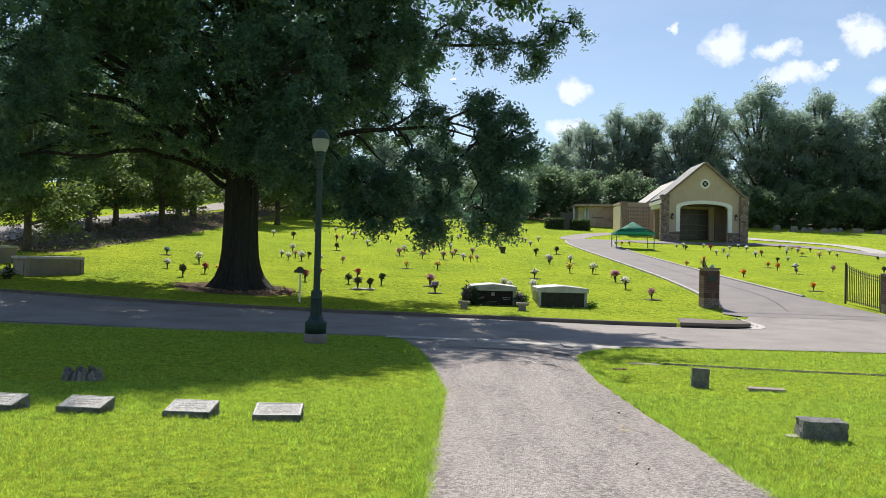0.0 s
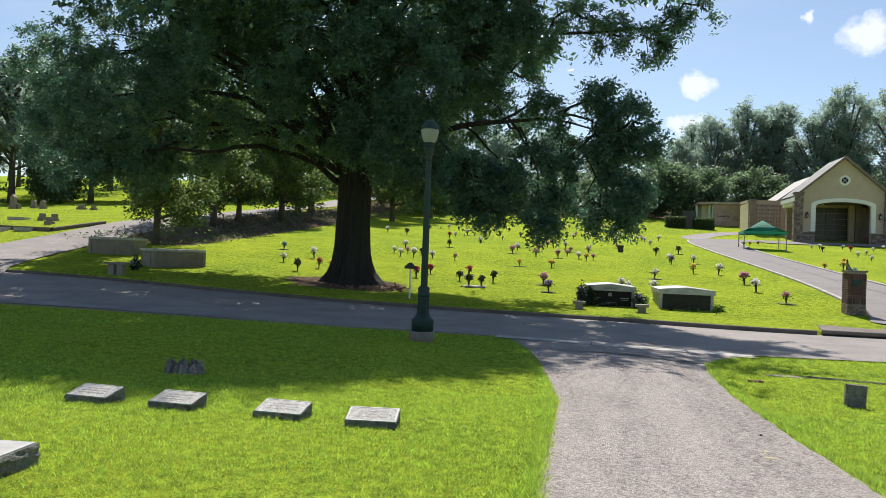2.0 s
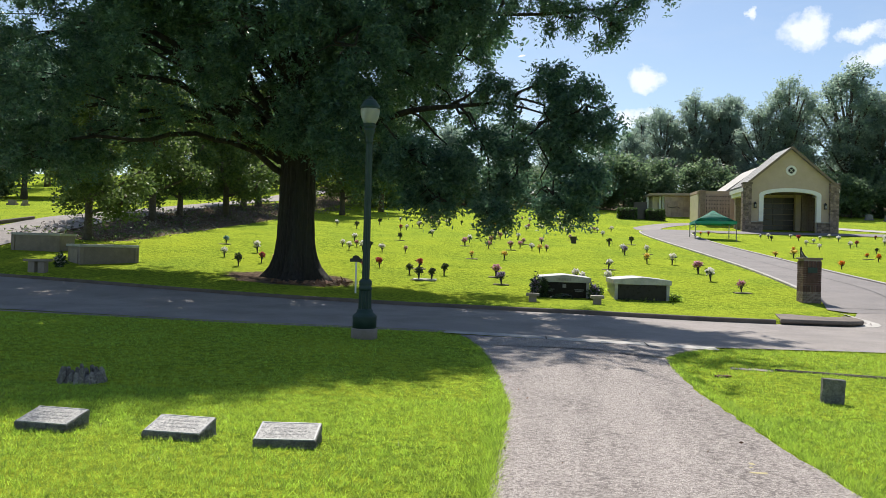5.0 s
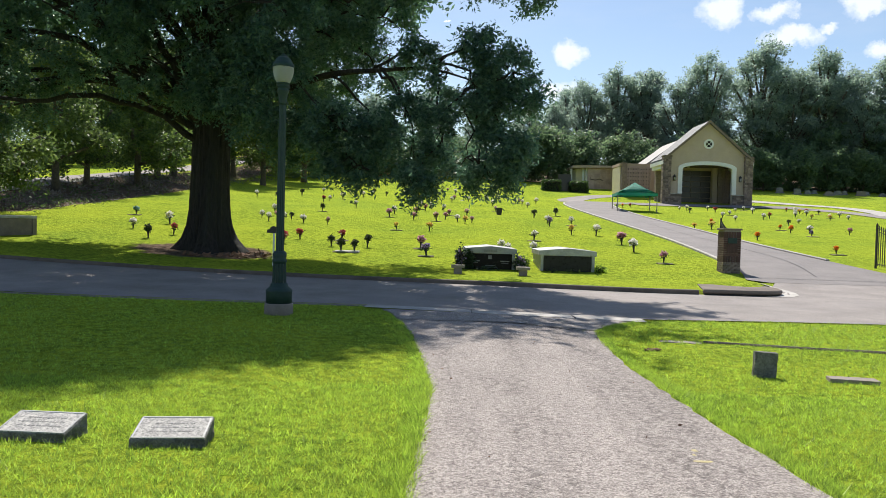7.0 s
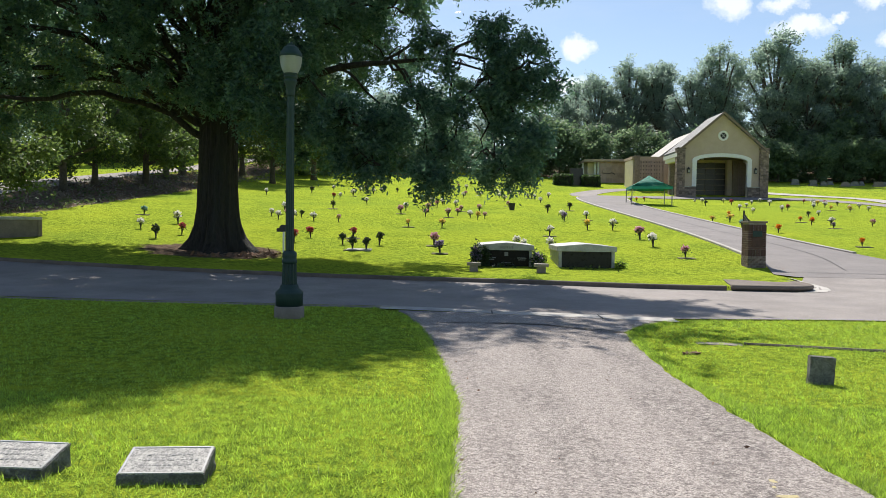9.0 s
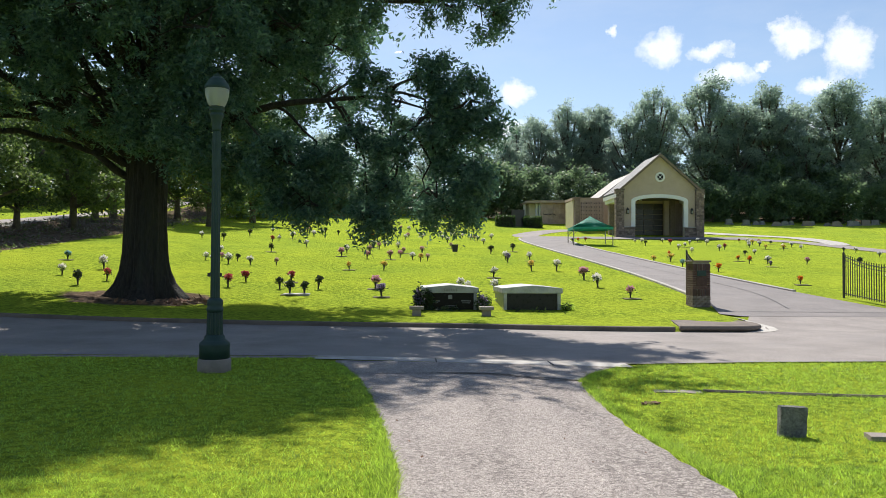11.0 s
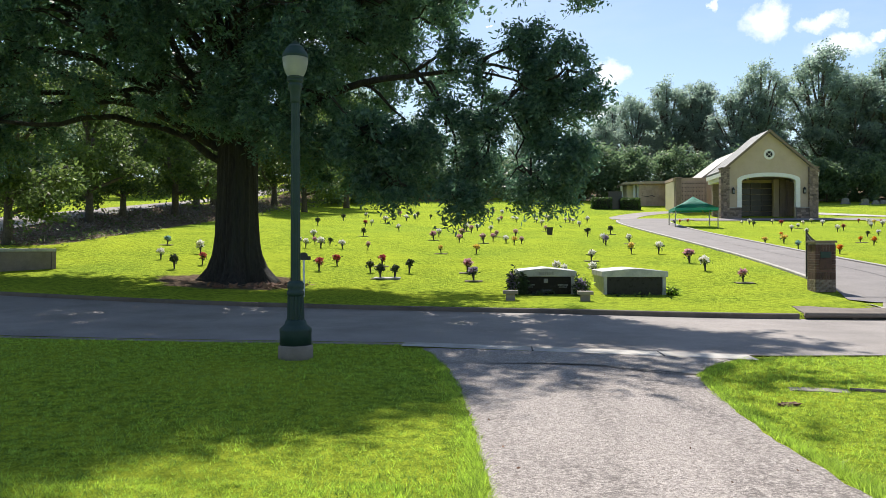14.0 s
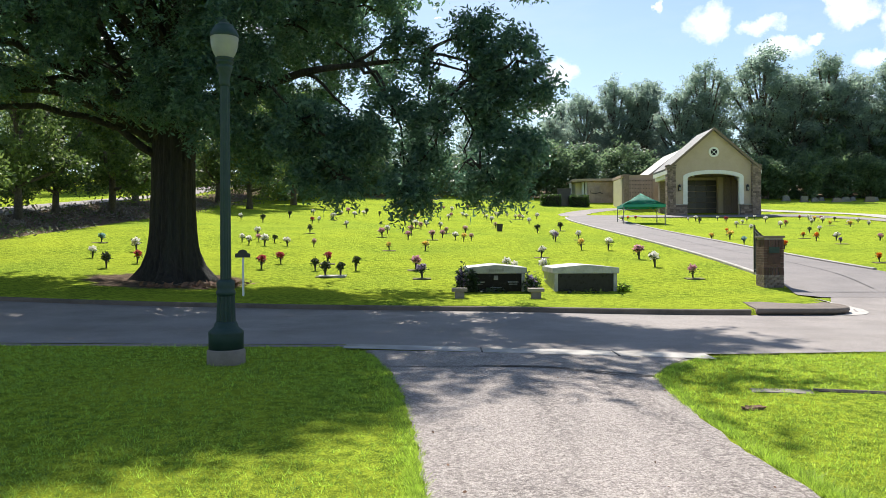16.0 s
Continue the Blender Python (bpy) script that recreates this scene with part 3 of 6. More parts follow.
def apron_rows():
    rows = []
    for v in np.linspace(0, 1, 10):
        row = []
        for u in np.linspace(0, 1, 15):
            front = lerp_table(-0.6 + 3.4 * u, SEAM)
            x = -0.6 + 3.2 * u
            back = verge_y(x) - 0.45
            y = front + (back - front) * v
            lo = lerp_table(y, [(14.7, -0.40), (16.1, -0.63), (17.4, -0.97), (18.3, -1.3)])
            hi = lerp_table(y, [(14.4, 2.39), (15.7, 2.50), (16.5, 2.92), (17.3, 3.5)])
            x = lo + (hi - lo) * u
            row.append((x, min(y, verge_y(x) - 0.45)))
        rows.append(row)
    return rows


sheet("drive_apron", apron_rows(), APRON, "asphalt apron between the drive and the gutter, darkened for tree shade", "driveway", 0.024)
sheet("apron_seam", strip_rows([(x, y + 0.01) for x, y in SEAM], [0.03, 0.045, 0.03, 0.05, 0.03], 3, 0.02), TAR_AND_SHADE, "dark crack where the drive meets its apron", "joint", 0.031)
for gx in (0.55, 2.45):
    tagged(new("gutter_joint", mesh_of("gutter_joint", block(gx - 0.012, verge_y(gx) - 0.46, height(gx, 17.8) + 0.02, gx + 0.012, verge_y(gx) + 0.03, height(gx, 17.8) + 0.034), TAR_AND_SHADE)),
           "dark joint in the concrete gutter", "joint", kind="structure")
kerb("kerb_left_verge", [(x, verge_y(x) - 0.09) for x in np.arange(-41.5, -1.4, 2.0)], 0.16, 0.02, TOMB_STONE, "low weathered concrete edging along the lawn")
kerb("kerb_far", [(x, kerb_y(x) + 0.06) for x in np.arange(-19.6, 6.7, 1.2)] + [(6.6, kerb_y(6.6) + 0.06)], 0.17, 0.14, KERB_STONE, "dark-stained concrete kerb along the road")

CHAPEL_LANE = [(12.4, 26.2), (12.5, 30), (12.35, 38), (12.1, 47), (11.75, 58), (11.9, 67), (12.6, 73), (14.3, 77), (17.8, 78.2)]
LANE_WIDTH = [6.6, 4.9, 3.75, 3.6, 3.75, 4.3, 4.4, 4.0, 3.6]
sheet("chapel_lane", strip_rows(CHAPEL_LANE, LANE_WIDTH, 11), DARK_ASPHALT, "dark asphalt lane curving uphill to the chapel", "road", 0.027)
lane = strip_rows(CHAPEL_LANE, LANE_WIDTH, 3)
kerb("kerb_lane_left", [tuple(r[0]) for r in lane[9:-14:4]], 0.15, 0.09, CONCRETE, "pale concrete kerb beside the lane")
kerb("kerb_lane_right", [tuple(r[2]) for r in lane[14:-12:4]], 0.15, 0.09, CONCRETE, "pale concrete kerb beside the lane")
sheet("wing_path", strip_rows([(11.6, 75.5), (12.0, 80), (14.0, 85), (17.2, 88.6), (20.5, 89.3)], [2.6, 2.6, 2.4, 2.2, 2.0], 7), ASPHALT, "pale concrete path leading to the chapel wing", "path", 0.026)
sheet("chapel_apron", [[(x, y) for x in np.arange(17.5, 34.6, 0.5)] for y in np.arange(74.8, 79.9, 0.5)], DARK_ASPHALT, "dark asphalt apron before the chapel porch", "pavement", 0.06)
sheet("right_lane", strip_rows([(33, 77), (35.2, 70), (35.0, 62), (35.0, 54), (36.5, 46), (42, 38), (60, 34)], [4, 2.6, 2.4, 2.6, 3, 3.5, 4]), ASPHALT, "grey lane running past the chapel lawn", "road", 0.04)
sheet("upper_lane", strip_rows([(31, 88), (36.5, 84), (39.5, 80), (38.4, 72), (36.2, 66)], [2.4, 2.4, 2.4, 2.2, 1.6]), CONCRETE, "pale path beside the chapel", "path", 0.05)
sheet("branch_road", strip_rows([(-21.6, 22.4), (-23.0, 27.2), (-24.1, 32), (-24.1, 36), (-24.2, 40), (-24.7, 46), (-25.7, 56), (-26.9, 68), (-28, 84), (-27, 100)], [6.2, 4.7, 4.2, 3.4, 3.0, 3.0, 3.2, 3.4, 4, 4], 13), ASPHALT,
      "pale asphalt branch road climbing behind the trees", "road", 0.04)
sheet("lane_joint", strip_rows([(9.9, 27.3), (12.2, 27.2), (14.6, 27.0)], [0.05, 0.05, 0.05], 3), TAR_AND_SHADE, "dark tar joint across the lane mouth", "joint", 0.042)
sheet("lane_seam", strip_rows([(12.0, 28), (12.9, 33), (12.4, 42), (12.0, 52)], [0.03] * 4, 3), TAR_AND_SHADE, "dark seam along the lane", "joint", 0.04)
paint_rng = random.Random(6)
for px, py, pw, ph in ((1.80, 8.38, 0.13, 0.05), (1.87, 8.66, 0.05, 0.07), (1.84, 8.55, 0.03, 0.04)):
    rows = []
    for v in np.linspace(0, 1, 6):
        a, b = sorted((paint_rng.uniform(-0.1, 0.25), paint_rng.uniform(0.65, 1.1)))
        rows.append([(px + pw * (a + (b - a) * u), py + ph * v) for u in (0, 0.5, 1)])
    sheet("paint_mark", rows, YELLOW_PAINT, "worn yellow paint spot on the drive", "paint mark", 0.0185)


def inlet():
    """The storm drain at the corner: a slab over a near-black block for the throat's shade."""
    x0, x1, y0, y1 = 6.75, 9.0, 23.05, 25.3
    top = height(7.2, 25.0) + 0.025
    ob = thing("storm_drain_inlet", (7.9, 24.08, top - 0.165), "weathered concrete storm drain slab over a dark kerb opening", "drain")
    outline = [(-1.2, -1.05), (0.2, -1.12), (0.65, -0.98), (0.98, -0.6), (1.12, 0.2), (0.9, 1.0), (-0.7, 1.0)]
    part("slab", prism(bmesh.new(), outline, "z", 0.085, 0.15), KERB_STONE, ob)
    dark = [(u * 0.97, v * 0.97) for u, v in outline]
    # Solid near-black block puts the opening's shade into colour.
    part("throat", prism(bmesh.new(), dark, "z", -0.2, 0.088), TAR_AND_SHADE, ob, "near-black block for the shade in the throat")
    lip = spline([(u, v, 0.105) for u, v in outline[:6]], 0.15)
    part("lip", tube(bmesh.new(), lip, [0.062] * len(lip), 8), KERB_STONE, ob, "rounded kerb lip of the slab", True)
    for u, v in ((-0.15, -1.02), (0.5, -0.9)):
        part("throat_pier", block(u - 0.06, v - 0.09, -0.2, u + 0.06, v + 0.15, 0.09), KERB_STONE, ob)
    return ob


inlet()
sheet("drain_apron", strip_rows([(8.25, 22.82), (8.95, 23.18), (9.4, 24.2), (9.25, 25.6)], [0.1, 0.34, 0.42, 0.2], 5), CONCRETE, "pale concrete gutter curving round the drain", "gutter", 0.03)


def grass():
    """Blades on the near lawns, thinning with distance."""
    rng = np.random.default_rng(5)
    pts = []
    for x0, x1, y0, y1, n in ((-7, 0, -3.0, 3.5, 30000), (-9, 0, 3.0, 11, 300000), (-16, 0, 9, 18.9, 200000), (2.35, 9, -3, 4, 30000), (2.35, 9.5, 3.5, 11, 230000), (2.35, 16, 9.5, 17.8, 190000)):
        p = np.column_stack([rng.uniform(x0, x1, n), rng.uniform(y0, y1, n)])
        # thin out towards the outer sides
        reach = np.minimum(np.abs(p[:, 0] - (x0 if x1 < 1 else x1)) / 3.5, 1.0) * np.minimum(np.abs(p[:, 1] - y0) / 2.0 + (0 if y0 < 0 else 1), 1.0)
        pts.append(p[rng.random(n) < reach])
    for edge in (-0.08, 2.38):
        y = rng.uniform(3, 17.6, 20000)
        x = np.array([lerp_table(v, [(3, 0), (10.7, 0.05), (12.6, -0.09), (14.7, -0.34), (16.1, -0.58), (17.6, -0.98)] if edge < 1 else [(3, 0), (14.4, 0.02), (15.7, 0.14), (16.5, 0.57), (17.3, 1.2)]) for v in y]) + edge + np.abs(rng.normal(0, 0.09, 20000)) * (-1 if edge < 1 else 1) + rng.normal(0, 0.012, 20000)
        pts.append(np.column_stack([x, y]))
    p = np.concatenate(pts)
    # blades gather in tufts
    heart = p[rng.integers(0, len(p), len(p) // 9)]
    near = rng.random(len(p)) < 0.7
    p[near] = heart[rng.integers(0, len(heart), near.sum())] + rng.normal(0, 0.018, (near.sum(), 2))
    left = np.array([lerp_table(v, [(-5, -0.08), (10.7, -0.03), (12.6, -0.16), (14.7, -0.42), (16.1, -0.66), (17.4, -1.0), (18.3, -1.35), (18.9, -1.6)]) for v in p[:, 1]])
    right = np.array([lerp_table(v, [(-5, 2.4), (8, 2.36), (14.4, 2.4), (15.7, 2.52), (16.5, 2.95), (17.4, 3.8)]) for v in p[:, 1]])
    keep = ((p[:, 0] < left + 0.02) | (p[:, 0] > right - 0.02))
    keep &= p[:, 1] < np.array([verge_y(v) - (0.16 if v < 3.9 else 0.0) for v in p[:, 0]])
    p = p[keep]
    n = len(p)
    z = np.array([height(a, b) for a, b in p])
    base = np.column_stack([p, z - 0.004])
    patch = 0.5 + 0.5 * np.sin(2.1 * p[:, 0] + 1.3 * np.sin(1.7 * p[:, 1])) * np.sin(1.6 * p[:, 1] + np.sin(2.3 * p[:, 0]))
    tall = 0.016 + (0.03 + 0.022 * patch) * rng.random(n) ** 1.5
    edge_near = np.minimum(np.abs(p[:, 0] + 0.08), np.abs(p[:, 0] - 2.38))
    tall *= 1 + 0.7 * np.exp(-edge_near / 0.12)
    wide = 0.0013 + 0.00021 * np.maximum(p[:, 1], 0)
    turn = rng.uniform(0, 2 * np.pi, n)
    side = np.column_stack([np.cos(turn), np.sin(turn), np.zeros(n)]) * wide[:, None]
    lean = np.column_stack([rng.normal(0, 0.6, n), rng.normal(0, 0.6, n), np.ones(n)]) * tall[:, None]
    verts = np.empty((n, 3, 3))
    verts[:, 0], verts[:, 1], verts[:, 2] = base - side, base + side, base + lean
    me = numpy_mesh("grass", verts.reshape(-1, 3), np.arange(n * 3).reshape(-1, 3), BLADES, 3)
    return tagged(new("grass", me), "short bright green mown grass blades", "grass", kind="stuff")


grass()


# ---- trees ----
def litter():
    """Bark chips and dead leaves at the foot of the oak."""
    rng = np.random.default_rng(23)
    n = 150
    a, r = rng.uniform(4.2, 6.6, n), 0.75 + 0.9 * rng.random(n)
    x, y = OAK[0] + 0.5 + r * np.cos(a) * 1.25, OAK[1] - 0.7 + r * np.sin(a)
    z = np.array([height(u, v) + 0.03 for u, v in zip(x, y)])
    ob = new("leaf_litter", leaf_mesh("leaf_litter", np.column_stack([x, y, z]), 0.2, 0.09, DRY_LEAF, rng, 0.0))
    tagged(ob, "reddish bark chips and dead leaves round the trunk", "litter", kind="stuff")


litter()


def bank_brush():
    """Dead leaves, sticks and low weeds over the bare bank under the row of trees."""
    rng = np.random.default_rng(29)
    for name, n, size, mat, words, kind_words in (("bank_debris", 7500, 0.2, BANK_LITTER, "grey-brown dead leaves and sticks on the bank", "debris"), ("bank_weeds", 3200, 0.2, ROW_LEAF, "low weeds straggling over the bare bank", "weeds")):
        heart = np.column_stack([rng.uniform(-24.0, -19.2, 260), rng.uniform(35, 98, 260)])
        p = heart[rng.integers(0, 260, n)] + rng.normal(0, 0.55, (n, 2))
        z = np.array([height(u, v) + 0.03 + 0.10 * rng.random() for u, v in p])
        ob = new(name, leaf_mesh(name, np.column_stack([p, z]), size, size * 0.3, mat, rng, 0.0, 0.25))
        tagged(ob, words, kind_words, kind="stuff")


bank_brush()


def oak_sprays(lobes, count, leaves, rng, hollow, reach):
    """Places for leaves along drooping twigs; sprays gather in masses with gaps between."""
    vol = np.array([(rx * ry * rz) ** 0.6 for _, _, _, rx, ry, rz in lobes])
    share = np.maximum((count * vol / vol.sum()).astype(int), 5)
    out = []
    for (x, y, z, rx, ry, rz), k in zip(lobes, share):
        made = 0
        while made < k:
            d = Vector(rng.normal(size=3)).normalized()
            r = hollow + (1 - hollow) * rng.random() ** 0.55
            c = Vector((x + d.x * rx * r, y + d.y * ry * r, z + d.z * rz * r))
            made += 1
            if noise.noise(c * 0.55) < (-0.12 if x < 2 else -0.36) if rx > 1.1 else noise.noise(c * 1.0) < -0.28:
                continue
            twigs = 6
            way = np.array(d)[None] * 0.6 + rng.normal(size=(twigs, 3)) * 0.65 + np.array((0, 0, -0.3))
            way /= np.linalg.norm(way, axis=1)[:, None]
            n = leaves // twigs
            t = rng.random((twigs, n, 1)) ** 0.8
            length = reach * rng.uniform(0.6, 1.3, (twigs, 1, 1))
            p = np.array(c)[None, None] + way[:, None] * t * length + rng.normal(size=(twigs, n, 3)) * (0.05 + 0.05 * t)
            p[:, :, 2:] -= 0.35 * length * t * t
            out.append(p.reshape(-1, 3))
    return np.concatenate(out)


def big_oak():
    """The spreading willow oak beside the road."""
    rng = np.random.default_rng(11)
    x, y = OAK
    z = height(x, y)
    tree = thing("oak_tree", (x, y, z), "huge spreading willow oak with dark hanging foliage beside the road", "tree")
    bm = bmesh.new()
    profile = [(1.25, -0.25), (0.98, 0.12), (0.82, 0.4), (0.73, 0.8), (0.67, 1.4), (0.635, 2.2), (0.615, 3.2), (0.615, 4.2), (0.63, 4.9), (0.53, 5.8), (0.42, 7.5), (0.32, 9.5), (0.18, 12.0), (0.06, 15)]
    segs, rings = 96, []
    for r, h in profile:
        ring = []
        for i in range(segs):
            a = 2 * math.pi * i / segs
            lobe = 1 + (0.22 * max(0, 1 - h / 1.3)) * math.cos(5 * a + 0.7) + 0.05 * math.cos(3 * a + h) + 0.045 * math.cos(19 * a + 2 * math.sin(h)) + 0.02 * math.cos(31 * a - h)
            ring.append(bm.verts.new((r * lobe * math.cos(a), r * lobe * math.sin(a), h)))
        rings.append(ring)
    for lo, hi in zip(rings, rings[1:]):
        for i in range(segs):
            bm.faces.new((lo[i], lo[(i + 1) % segs], hi[(i + 1) % segs], hi[i]))
    bm.faces.new(rings[-1])
    part("trunk", bm, BARK, tree, "thick dark fluted trunk flaring at the roots", True)
    # crown lobes: centre and radii, from the foot of the tree
    lobes = [(0, 0, 14.2, 5.6, 5.6, 3.6), (-5.2, 0, 10.6, 4.6, 5.0, 3.0), (-9.0, -2, 8.5, 3.0, 3.5, 2.3), (-6.6, -4, 6.4, 3.2, 3.0, 1.9), (-10.6, -1.6, 5.6, 2.2, 2.2, 1.8), (-3.2, -4.4, 7.2, 2.8, 2.8, 2.1),
             (-2.8, 3.2, 8.4, 3.6, 3.2, 1.6), (-0.2, -5.2, 8.2, 3.0, 2.6, 2.1), (2.4, -3.6, 5.4, 1.9, 2.0, 1.7), (3.6, -2, 7.4, 2.9, 3.0, 1.9), (3.4, 2, 7.0, 2.4, 2.6, 1.3), (5.4, -2.6, 9.2, 1.9, 2.2, 1.2)]
    lobes += [(8.5, -2.2, 9.6, 0.8, 0.92, 0.72), (9.6, -2.5, 8.9, 0.88, 1.02, 0.76), (10.7, -2.8, 8.6, 0.76, 0.88, 0.72), (11.7, -2.2, 9.3, 0.68, 0.78, 0.52), (7.5, -2.5, 8.8, 0.88, 1.02, 0.92), (12.4, -2.8, 9.6, 0.48, 0.55, 0.44), (6.3, -2.2, 9.0, 1.32, 1.52, 1.12), (6.4, -2.5, 7.5, 0.96, 1.11, 0.72)]
    lobes += [(9.2, -4.0, 6.5, 0.64, 0.73, 0.71), (10.1, -4.3, 5.7, 0.79, 0.9, 0.67), (10.7, -4.6, 5.0, 0.52, 0.6, 0.56), (10.1, -4.0, 4.5, 0.86, 0.99, 0.67), (9.2, -4.3, 5.2, 0.75, 0.86, 0.64), (10.0, -4.6, 3.4, 0.9, 1.03, 0.75), (9.7, -4.0, 2.5, 0.64, 0.73, 0.34), (9.0, -4.3, 3.1, 0.64, 0.73, 0.71), (7.4, -4.6, 2.2, 0.64, 0.73, 0.45), (7.5, -4.0, 3.1, 0.64, 0.73, 0.67), (8.2, -4.3, 3.9, 0.79, 0.9, 0.67), (7.1, -4.6, 4.2, 0.67, 0.78, 0.64), (6.2, -4.0, 3.7, 0.86, 0.99, 0.64), (5.7, -4.3, 2.8, 0.82, 0.95, 0.56), (5.1, -4.6, 3.9, 0.86, 0.99, 0.67), (8.1, -4.0, 5.5, 0.67, 0.78, 0.52), (7.4, -4.3, 6.1, 0.56, 0.65, 0.41)]
    lobes += [(9.3, -4.4, 11.3, 1.3, 0.5, 0.35), (5.5, -1.8, 12.0, 2.6, 2.0, 1.3), (1.2, -4.6, 13.4, 2.6, 2.2, 1.5), (-1.5, -4.5, 14.6, 3.8, 3.0, 1.9), (5.2, -2.4, 13.6, 1.7, 1.6, 1.1), (7.7, -2.3, 12.8, 1.2, 0.7, 0.4), (9.3, 0.6, 12.7, 1.6, 1.2, 0.7), (4.2, -3.0, 13.8, 1.4, 1.2, 0.8), (2.6, -4.0, 14.6, 1.6, 1.3, 0.9), (-0.6, -4.6, 15.8, 2.0, 1.3, 0.8), (11.2, -1.5, 11.6, 1.2, 1.2, 0.6),
              (3.0, -4.0, 11.2, 2.5, 2.0, 1.9), (-3.6, -5, 11.0, 3.8, 3.4, 2.7), (0.4, -5.4, 11.4, 3.2, 2.6, 2.3), (-8.0, -4, 11.2, 2.2, 2.2, 1.2), (-12.0, -1, 8.4, 2.0, 2.2, 1.7)]
    lobes += [(-0.8, -2.4, 5.9, 1.9, 1.8, 1.1), (-8.4, -3.4, 4.2, 1.9, 1.9, 1.2), (2.8, -5.2, 7.4, 2.0, 1.8, 1.4), (-10.8, -3.2, 6.4, 1.8, 1.8, 1.2),
              (3.6, -1.4, 3.9, 1.2, 1.3, 0.9), (-12.4, -0.6, 5.0, 1.6, 1.6, 1.3), (5.9, -0.5, 6.6, 1.4, 1.6, 0.8), (4.0, 1.0, 9.0, 2.2, 2.6, 1.5)]
    lobes += [(-6.0, -2.5, 17.0, 3.2, 2.8, 1.5), (-2.0, -3.0, 17.8, 3.0, 2.5, 1.3), (1.7, -3.1, 17.8, 1.5, 1.7, 0.9), (4.0, -0.6, 17.2, 1.0, 1.4, 0.8), (3.1, -2.6, 17.8, 0.9, 1.1, 0.7), (1.2, -4.5, 17.8, 0.7, 0.6, 0.4), (4.2, 1.8, 17.0, 0.8, 1.6, 0.9)]
    lobes += [(-6.4, -1.5, 4.9, 1.8, 1.8, 1.1), (-9.4, -1.0, 4.4, 1.9, 1.9, 1.1), (5.2, -1.5, 10.0, 1.9, 1.8, 1.2), (6.4, -1.5, 10.4, 1.5, 1.3, 0.8), (4.8, -3.0, 8.0, 1.8, 1.6, 1.0)]
    lobes += [(-10.0, 5.6, 10.8, 2.0, 1.5, 1.0), (-6.6, 6.2, 11.2, 2.2, 1.6, 1.1), (-3.2, 6.0, 11.0, 2.2, 1.6, 1.1), (0.4, 6.4, 11.4, 2.2, 1.6, 1.1), (3.8, 6.0, 11.0, 1.9, 1.4, 0.9), (6.6, 5.4, 10.6, 1.2, 1.0, 0.6), (-8.4, 5.0, 10.6, 2.0, 1.2, 0.8), (-1.5, 5.2, 10.6, 2.0, 1.2, 0.8), (2.2, 7.2, 12.4, 1.8, 1.2, 0.8)]
    lobes = [(a, b, c, *([(0.95 if c < 5.8 else 0.84) * r for r in radii] if a > 3.5 and c < 10 else radii)) for a, b, c, *radii in lobes]
    large = [l for l in lobes if l[3] >= 1.75]
    boughs = [Vector(l[:3]) for l in large] + [Vector(v) for v in ((3.2, -2.4, 5.3), (4.6, -3.0, 5.65), (6.2, -3.6, 5.7), (7.8, -4.0, 5.7), (9.2, -4.2, 5.3), (5.4, -2.6, 9.2), (7.5, -2.4, 9.0), (9.6, -2.5, 9.0), (11.2, -2.5, 9.1))]
    for i, (lx, ly, lz, rx, ry, rz) in enumerate(lobes):
        limb = bmesh.new()
        if rx >= 1.75:
            rise = max(4.6, min(10.5, lz * 0.62)) + 0.35 * math.sin(i * 2.3)
            start = Vector((0.02 * lx, 0.02 * ly, rise - 0.5))
            shoulder = Vector((lx * 0.3 + rng.normal(0, 0.35), ly * 0.3 + rng.normal(0, 0.35), rise + max(1.2, 0.6 * (lz - rise)) + rng.normal(0, 0.2)))
            over = Vector((lx * 0.68 + rng.normal(0, 0.4), ly * 0.68 + rng.normal(0, 0.4), max(lz + 0.5, shoulder.z * 0.55 + lz * 0.45)))
            thick = 0.05 + 0.024 * (rx + rz)
        else:
            start = min(boughs, key=lambda v: (v.x + 1.0 - lx) ** 2 + (v.y - ly) ** 2 + 3 * (v.z - lz - 0.3) ** 2)
            shoulder = start.lerp(Vector((lx, ly, lz)), 0.4) + Vector((rng.normal(0, 0.2), rng.normal(0, 0.2), 0.35))
            over = start.lerp(Vector((lx, ly, lz)), 0.8) + Vector((0, 0, 0.25))
            thick = 0.05
        pts = spline([tuple(start), tuple(shoulder), tuple(over), (lx, ly, lz), (lx + rx * 0.5, ly - 0.3, lz - 0.35 * rz)], 0.7)
        tube(limb, [p + Vector(rng.normal(size=3)) * 0.09 for p in pts], [thick * (1 - 0.85 * k / (len(pts) - 1)) for k in range(len(pts))], 9, 0.25, i)
        for k in range(4):
            d = Vector(rng.normal(size=3)).normalized()
            s = pts[int(len(pts) * rng.uniform(0.6, 0.95))]
            e = Vector((lx, ly, lz)) + Vector((d.x * rx, d.y * ry, d.z * rz)) * 0.7
            tube(limb, [s, (s + e) / 2 + Vector((0, 0, 0.2)), e], [0.035, 0.022, 0.008], 5, 0.2, k)
        part("limb", limb, BARK, tree, "", True)
    limb = bmesh.new()
    reach = spline([(0.3, 0, 4.3), (1.6, -1.4, 4.9), (3.2, -2.4, 5.3), (4.6, -3.0, 5.65), (6.2, -3.6, 5.7), (7.8, -4.0, 5.7), (9.2, -4.2, 5.3)], 0.4)
    tube(limb, reach, [0.19 - 0.17 * k / (len(reach) - 1) for k in range(len(reach))], 10, 0.2, 3)
